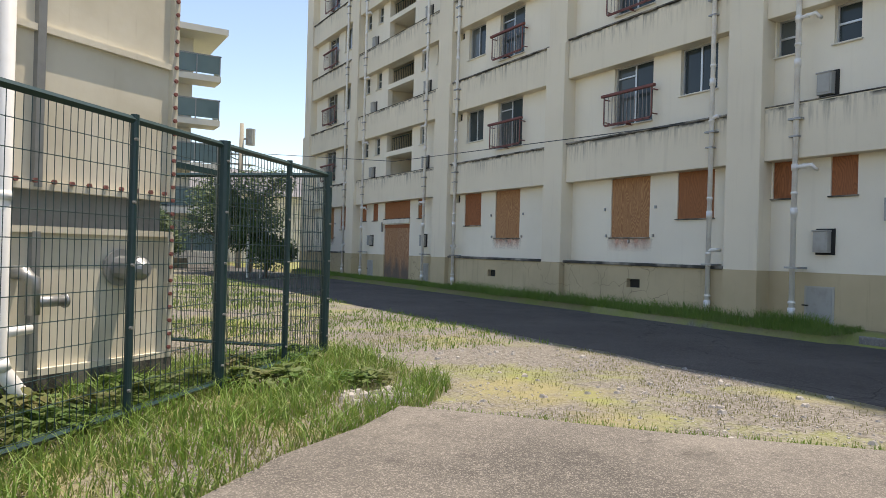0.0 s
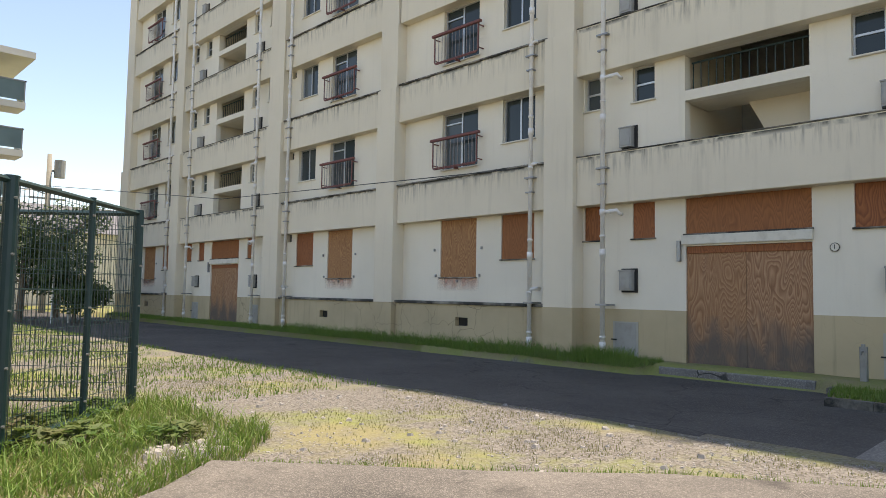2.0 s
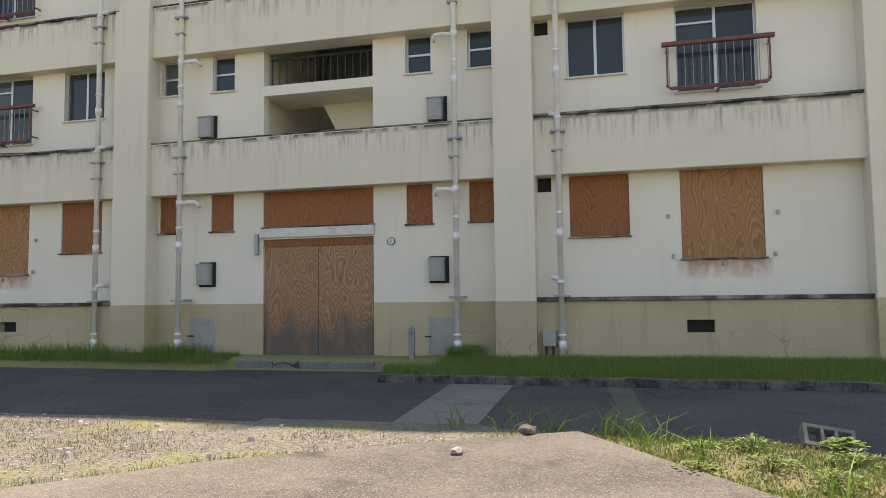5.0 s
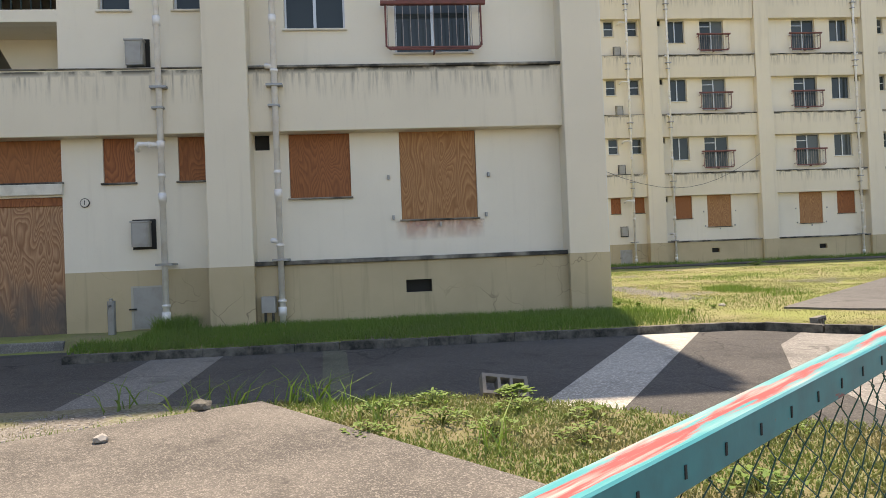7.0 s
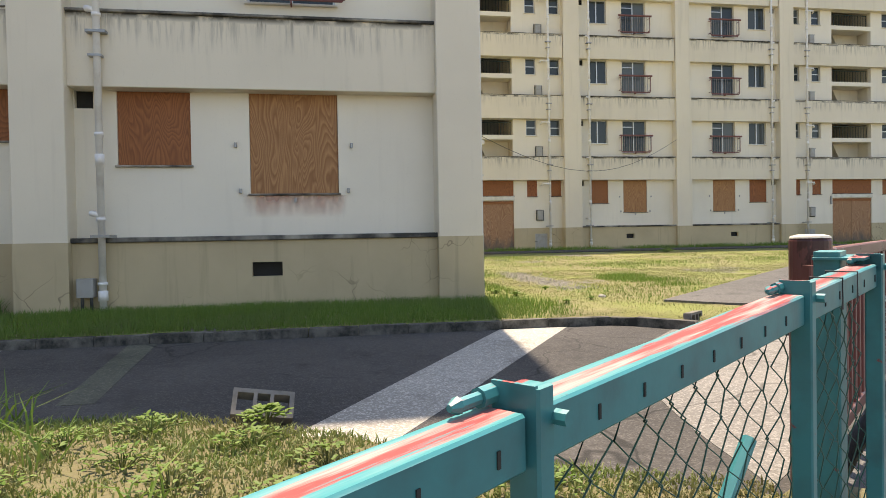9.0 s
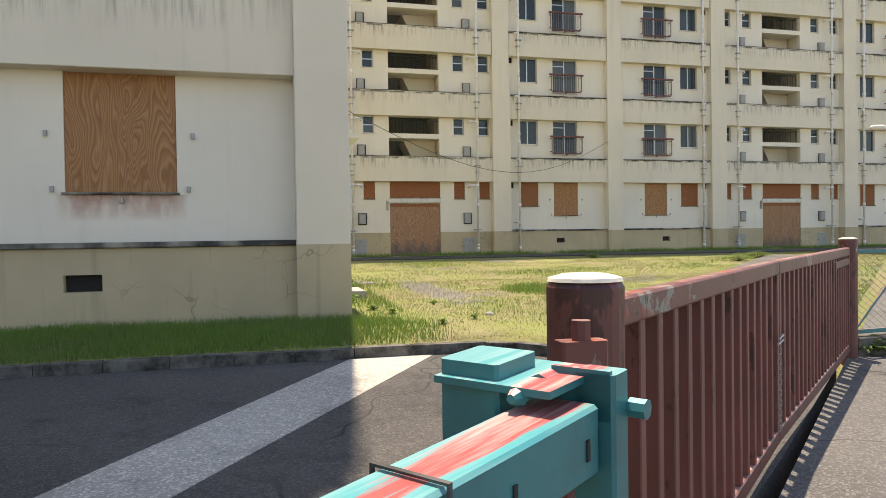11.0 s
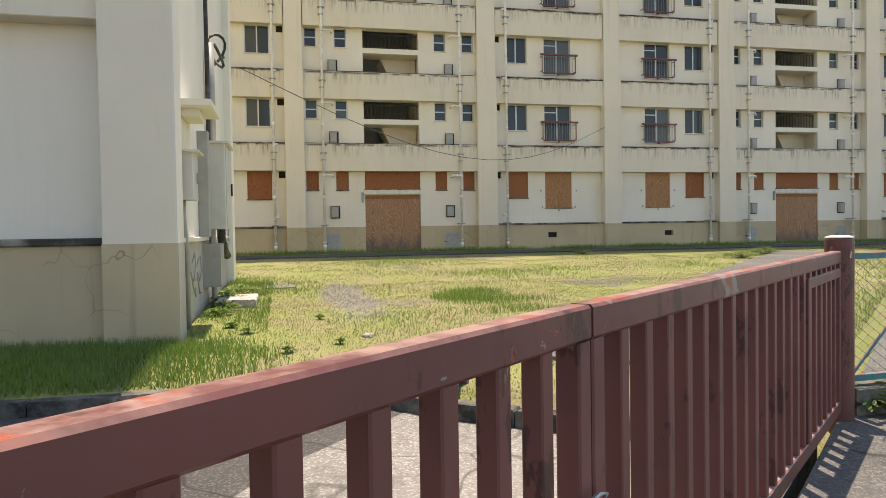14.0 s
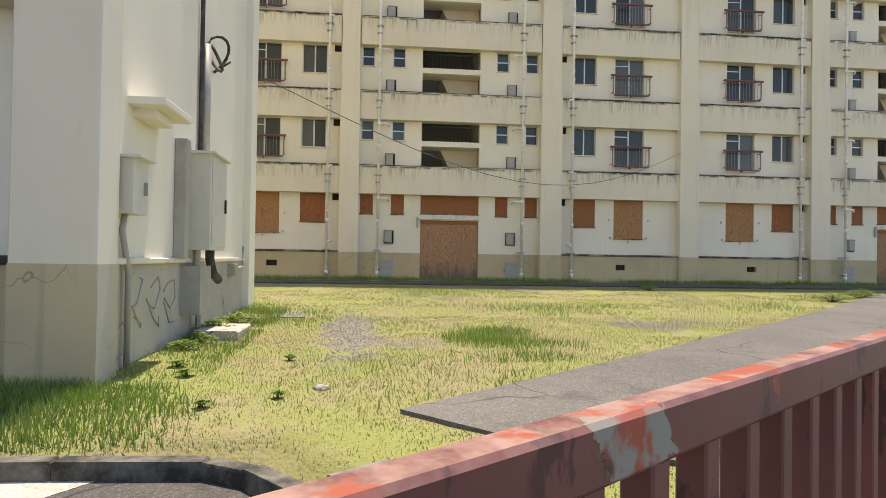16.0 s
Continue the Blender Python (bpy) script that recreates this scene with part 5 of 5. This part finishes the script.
part("cable_loop", Shape().tube(loop, 0.022, 6), CABLE, cab, "coiled black cable", smooth=True)
part("hose", Shape().tube([(0.1, -0.2, 0.0), (0.1, -0.2, -0.12), (0.2, -0.22, -0.3), (0.42, -0.25, -0.4)], 0.06, 10), CABLE, cab, smooth=True)
jb = thing("junction_box", "grey junction box low on the gable wall", "junction box", loc=(15.2, -4.70, 0.35))
part("body", Shape().box(-0.3, 0.3, -0.24, 0.0, 0, 0.6, 0.012), GREY_BOX, jb)
part("conduit", Shape().tube([(0.1, -0.1, 0.6), (0.1, -0.1, 0.8)], 0.05, 8).tube([(0.25, -0.1, 0.0), (0.25, -0.1, -0.4)], 0.04, 8), GREY_BOX, jb)
hb = thing("wall_hood", "cream concrete hood jutting from the gable wall", "hood", loc=(13.4, -4.70, 2.5))
part("shelf", Shape().box(-0.5, 0.5, -0.35, 0.0, 0, 0.07, 0.01).box(-0.3, 0.3, -0.2, 0.0, -0.09, 0.0, 0.01), WHITE_WALL, hb)
lb = thing("junction_box", "small grey junction box with a side conduit", "junction box", loc=(18.0, -4.70, 0.75))
part("body", Shape().box(-0.15, 0.15, -0.12, 0.0, 0, 0.2, 0.01).tube([(0.15, -0.06, 0.12), (0.9, -0.06, 0.14), (0.95, -0.06, 0.5)], 0.025, 8), GREY_BOX, lb)
tagged(part("footing", Shape().box(14.9, 15.9, -5.4, -4.85, -0.1, 0.16, 0.02), TRENCH), "small pale concrete footing beside the wall", "footing", kind="structure")
tagged(part("drain_cover", Shape().box(17.6, 19.3, -6.0, -5.4, -0.1, 0.11, 0.02), TRENCH_DARK), "flat concrete cover in the grass", "cover", kind="structure")

# ---- small things at the near wall ----
sp = thing("standpipe", "short grey standpipe post beside the door", "standpipe", loc=(12.0, 3.28, -0.08))
part("post", Shape().box(-0.05, 0.05, -0.05, 0.05, -0.2, 0.62, 0.01), STEEL, sp)
part("tap", Shape().tube([(-0.05, 0, 0.55), (-0.12, 0, 0.55), (-0.13, 0, 0.5)], 0.015, 6).tube([(-0.02, 0, 0.62), (-0.02, 0, 0.66)], 0.03, 8), STEEL, sp)
gb2 = thing("gas_meter", "small grey box on two short pipes by the wall", "meter", loc=(12.05, 0.86, 0.0))
part("body", Shape().box(-0.09, 0.09, -0.11, 0.11, 0.24, 0.5, 0.01), GREY_BOX, gb2)
part("pipe", Shape().tube([(0, -0.06, -0.1), (0, -0.06, 0.25)], 0.022, 8).tube([(0, 0.06, -0.1), (0, 0.06, 0.25)], 0.022, 8), CABLE, gb2)
sg = thing("number_plate", "small round sign with the figure 1", "sign", loc=(12.39, 3.78, 2.13))
part("disc", Shape().tube([(0, 0, 0), (-0.012, 0, 0)], 0.075, 20), DARK, sg)
part("face", Shape().tube([(-0.012, 0, 0), (-0.016, 0, 0)], 0.064, 20), LINTEL, sg)
cu = bpy.data.curves.new("figure", "FONT")
cu.body, cu.size, cu.extrude, cu.align_x, cu.align_y = "1", 0.11, 0.002, "CENTER", "CENTER"
cu.materials.append(DARK)
fg = new("figure", cu)
fg.parent, fg.location, fg.rotation_euler = sg, (-0.019, 0, 0), (radians(90), 0, radians(-90))
# overhead wire with its wall anchor
wire = Shape().tube([(12.0, 10.2, 4.15), (10.5, 22, 4.3), (8.0, 45, 7.0)], 0.012, 5)
tagged(part("overhead_wire", wire, CABLE), "thin overhead cable along the block", "cable")
pts = [(19.4 + 12.6 * i / 14, -5.0 - 14 * i / 14, 4.4 + 0.9 * i / 14 - 1.6 * math.sin(math.pi * i / 14)) for i in range(15)]
tagged(part("overhead_wire", Shape().tube(pts, 0.009, 5), CABLE), "thin sagging cable between the two blocks", "cable")
lampb = thing("street_lamp", "pale street lamp head on a slim arm", "street lamp", loc=(27.5, -29.4, 0.2))
part("pole", Shape().tube([(0, -1.6, -0.3), (0, -1.6, 4.8), (0, -1.2, 5.15), (0, -0.5, 5.3)], 0.05, 8), STEEL, lampb, smooth=True)
part("head", Shape().tube([(0, -0.5, 5.3), (0, -0.2, 5.32), (0, 0.3, 5.3), (0, 0.45, 5.27)], [0.07, 0.12, 0.1, 0.03], 10), ROOF_WHITE, lampb, smooth=True)

# ---- beyond the yard ----
apt = thing("apartment_building", "white balconied apartment building beyond the yard", "apartment building", loc=(6.3, 42, 0))
part("wall", Shape().box(-14, 1.4, 1.6, 11, -0.4, 13.4), ROOF_WHITE, apt)
part("roof", Shape().box(-14.3, 3.0, -0.3, 11.2, 13.4, 13.75), ROOF_WHITE, apt)
for k in range(5):
    z = 0.75 + k * 2.57
    bal = part("balcony", Shape().box(-14, 2.7, 0.0, 1.6, z - 0.35, z), ROOF_WHITE, apt)
    part("glass_screen", Shape().box(-14, 2.66, 0.03, 0.06, z + 0.1, z + 1.1).box(2.62, 2.66, 0.06, 1.6, z + 0.1, z + 1.1), FROST, bal)
    rl = Shape().box(-14, 2.7, 0.0, 0.08, z + 1.1, z + 1.17).box(2.6, 2.68, 0.0, 1.6, z + 1.1, z + 1.17)
    for i in range(13):
        rl.box(2.6 - i * 1.3, 2.66 - i * 1.3, 0.0, 0.08, z, z + 1.1)
    part("balcony_rail", rl, STEEL, bal)
    for x in (-0.6, -4.0, -7.4):
        w = part("window", Shape().box(x - 0.85, x + 0.85, 1.55, 1.62, z + 0.05, z + 2.0), FRAME, apt)
        for q in (-1, 1):
            part("pane", Shape().box(x + q * 0.42 - 0.36, x + q * 0.42 + 0.36, 1.53, 1.55, z + 0.12, z + 1.93), GLASS, w)
fence_w = thing("boundary_wall", "white concrete panel boundary wall at the yard's end", "wall", loc=(0, 37, 0))
tagged(fence_w, kind="structure")
for i in range(14):
    part("panel", Shape().box(-14 + i * 1.4, -14 + (i + 1) * 1.4 - 0.03, 0, 0.12, -0.4, 1.55, 0.02), LINTEL, fence_w)


def tree(loc, h, r, seed, label, trunk=True):
    rn = random.Random(seed)
    t = thing("tree", label, "tree", "trees beyond the yard", loc)
    s = Shape().tube([(0, 0, -0.3), (0.05, 0, h * 0.35), (0.1, 0.1, h * 0.8)], [h * 0.035, h * 0.028, h * 0.01], 8)
    tips = []
    for i in range(9):
        a = i * 2.4
        z = h * rn.uniform(0.35, 0.9)
        p = Vector((math.cos(a) * r * rn.uniform(0.4, 0.85), math.sin(a) * r * rn.uniform(0.4, 0.85), z))
        s.tube([(0.05, 0, z * 0.7), tuple(p * 0.6 + Vector((0, 0, z * 0.3))), tuple(p)], [h * 0.012, h * 0.008, h * 0.003], 5)
        tips.append(p)
    part("trunk", s, BARK, t)
    c = Shape()
    for p in tips + [Vector((0, 0, h * 0.9)), Vector((0, 0, h * 0.6))]:
        rr = r * rn.uniform(0.4, 0.62)
        for _ in range(420):
            d = Vector((rn.gauss(0, 1), rn.gauss(0, 1), rn.gauss(0, 0.8)))
            q = p + d.normalized() * rr * rn.random() ** 0.45
            k = 0.09 * rn.uniform(0.6, 1.4)
            u = Vector((rn.gauss(0, 1), rn.gauss(0, 1), rn.gauss(0, 0.6))).normalized()
            w = u.orthogonal().normalized()
            c.add([q - u * k, q + w * k * 0.5, q + u * k, q - w * k * 0.5], [(0, 1, 2, 3)])
    me = bpy.data.meshes.new("crown")
    me.from_pydata(c.v, [], c.f)
    me.materials.append(TREE_LEAF)
    part("crown", me, None, t)


tree((7.2, 33, -0.2), 4.6, 1.7, 1, "bushy green tree at the end of the road")
tree((9.6, 37, -0.2), 5.4, 1.8, 2, "rounded dark green tree before a white house")
tree((8.7, 31, -0.2), 2.6, 1.3, 3, "low green shrub at the end of the road")
for i in range(5):
    tree((-3.4 + i * 2.1, 38.6, 0.0), 3.0, 1.5, 10 + i, "clipped green hedge tree behind the white wall")
hs = thing("house", "low white house behind the trees", "house", loc=(9.5, 52, 0))
part("wall", Shape().box(-5, 9, 0, 8, -0.4, 5.0), ROOF_WHITE, hs)
part("roof", Shape().add([(-5.6, -0.6, 5.0), (9.6, -0.6, 5.0), (9.6, 8.6, 5.0), (-5.6, 8.6, 5.0), (-5.6, 4, 7.2), (9.6, 4, 7.2)], [(0, 1, 5, 4), (2, 3, 4, 5), (0, 4, 3), (1, 2, 5), (0, 3, 2, 1)]), TILE_ROOF, hs)
for x in (-3, 0, 3):
    w = part("window", Shape().box(x - 0.8, x + 0.8, -0.06, 0.02, 2.6, 3.8), FRAME, hs)
    part("pane", Shape().box(x - 0.72, x + 0.72, -0.08, -0.06, 2.68, 3.72), GLASS, w)
up = thing("utility_pole", "concrete utility pole with a transformer and wires", "utility pole", loc=(10.8, 44, -2.4))
part("pole", Shape().tube([(0, 0, 2.0), (0, 0, 11.2)], [0.19, 0.13], 12), STAIR, up, smooth=True)
part("transformer", Shape().tube([(0.55, 0, 9.9), (0.55, 0, 10.9)], 0.3, 12).box(0, 0.3, -0.05, 0.05, 10.2, 10.3), GREY_BOX, up)
part("crossarm", Shape().box(-0.9, 0.9, -0.05, 0.05, 8.6, 8.7).box(-0.7, 0.7, -0.05, 0.05, 9.2, 9.3).tube([(-0.1, 0, 8.9), (-0.8, 0, 9.1), (-1.3, 0, 9.0)], 0.04, 6), STEEL, up)
part("wire", Shape().tube([(-0.8, 0, 8.7), (-12, 6, 8.2), (-30, 14, 9)], 0.02, 4).tube([(0.6, 0, 8.7), (10, 10, 8.4)], 0.02, 4).tube([(0.3, 0, 9.3), (-10, 8, 8.6)], 0.02, 4), CABLE, up)
for x in (7.9, 8.5):
    tagged(part("marker_post", Shape().tube([(x, 31.0, -0.3), (x, 31.0, 2.2)], 0.05, 8), WHITE_PVC), "slim white post at the end of the road", "post")
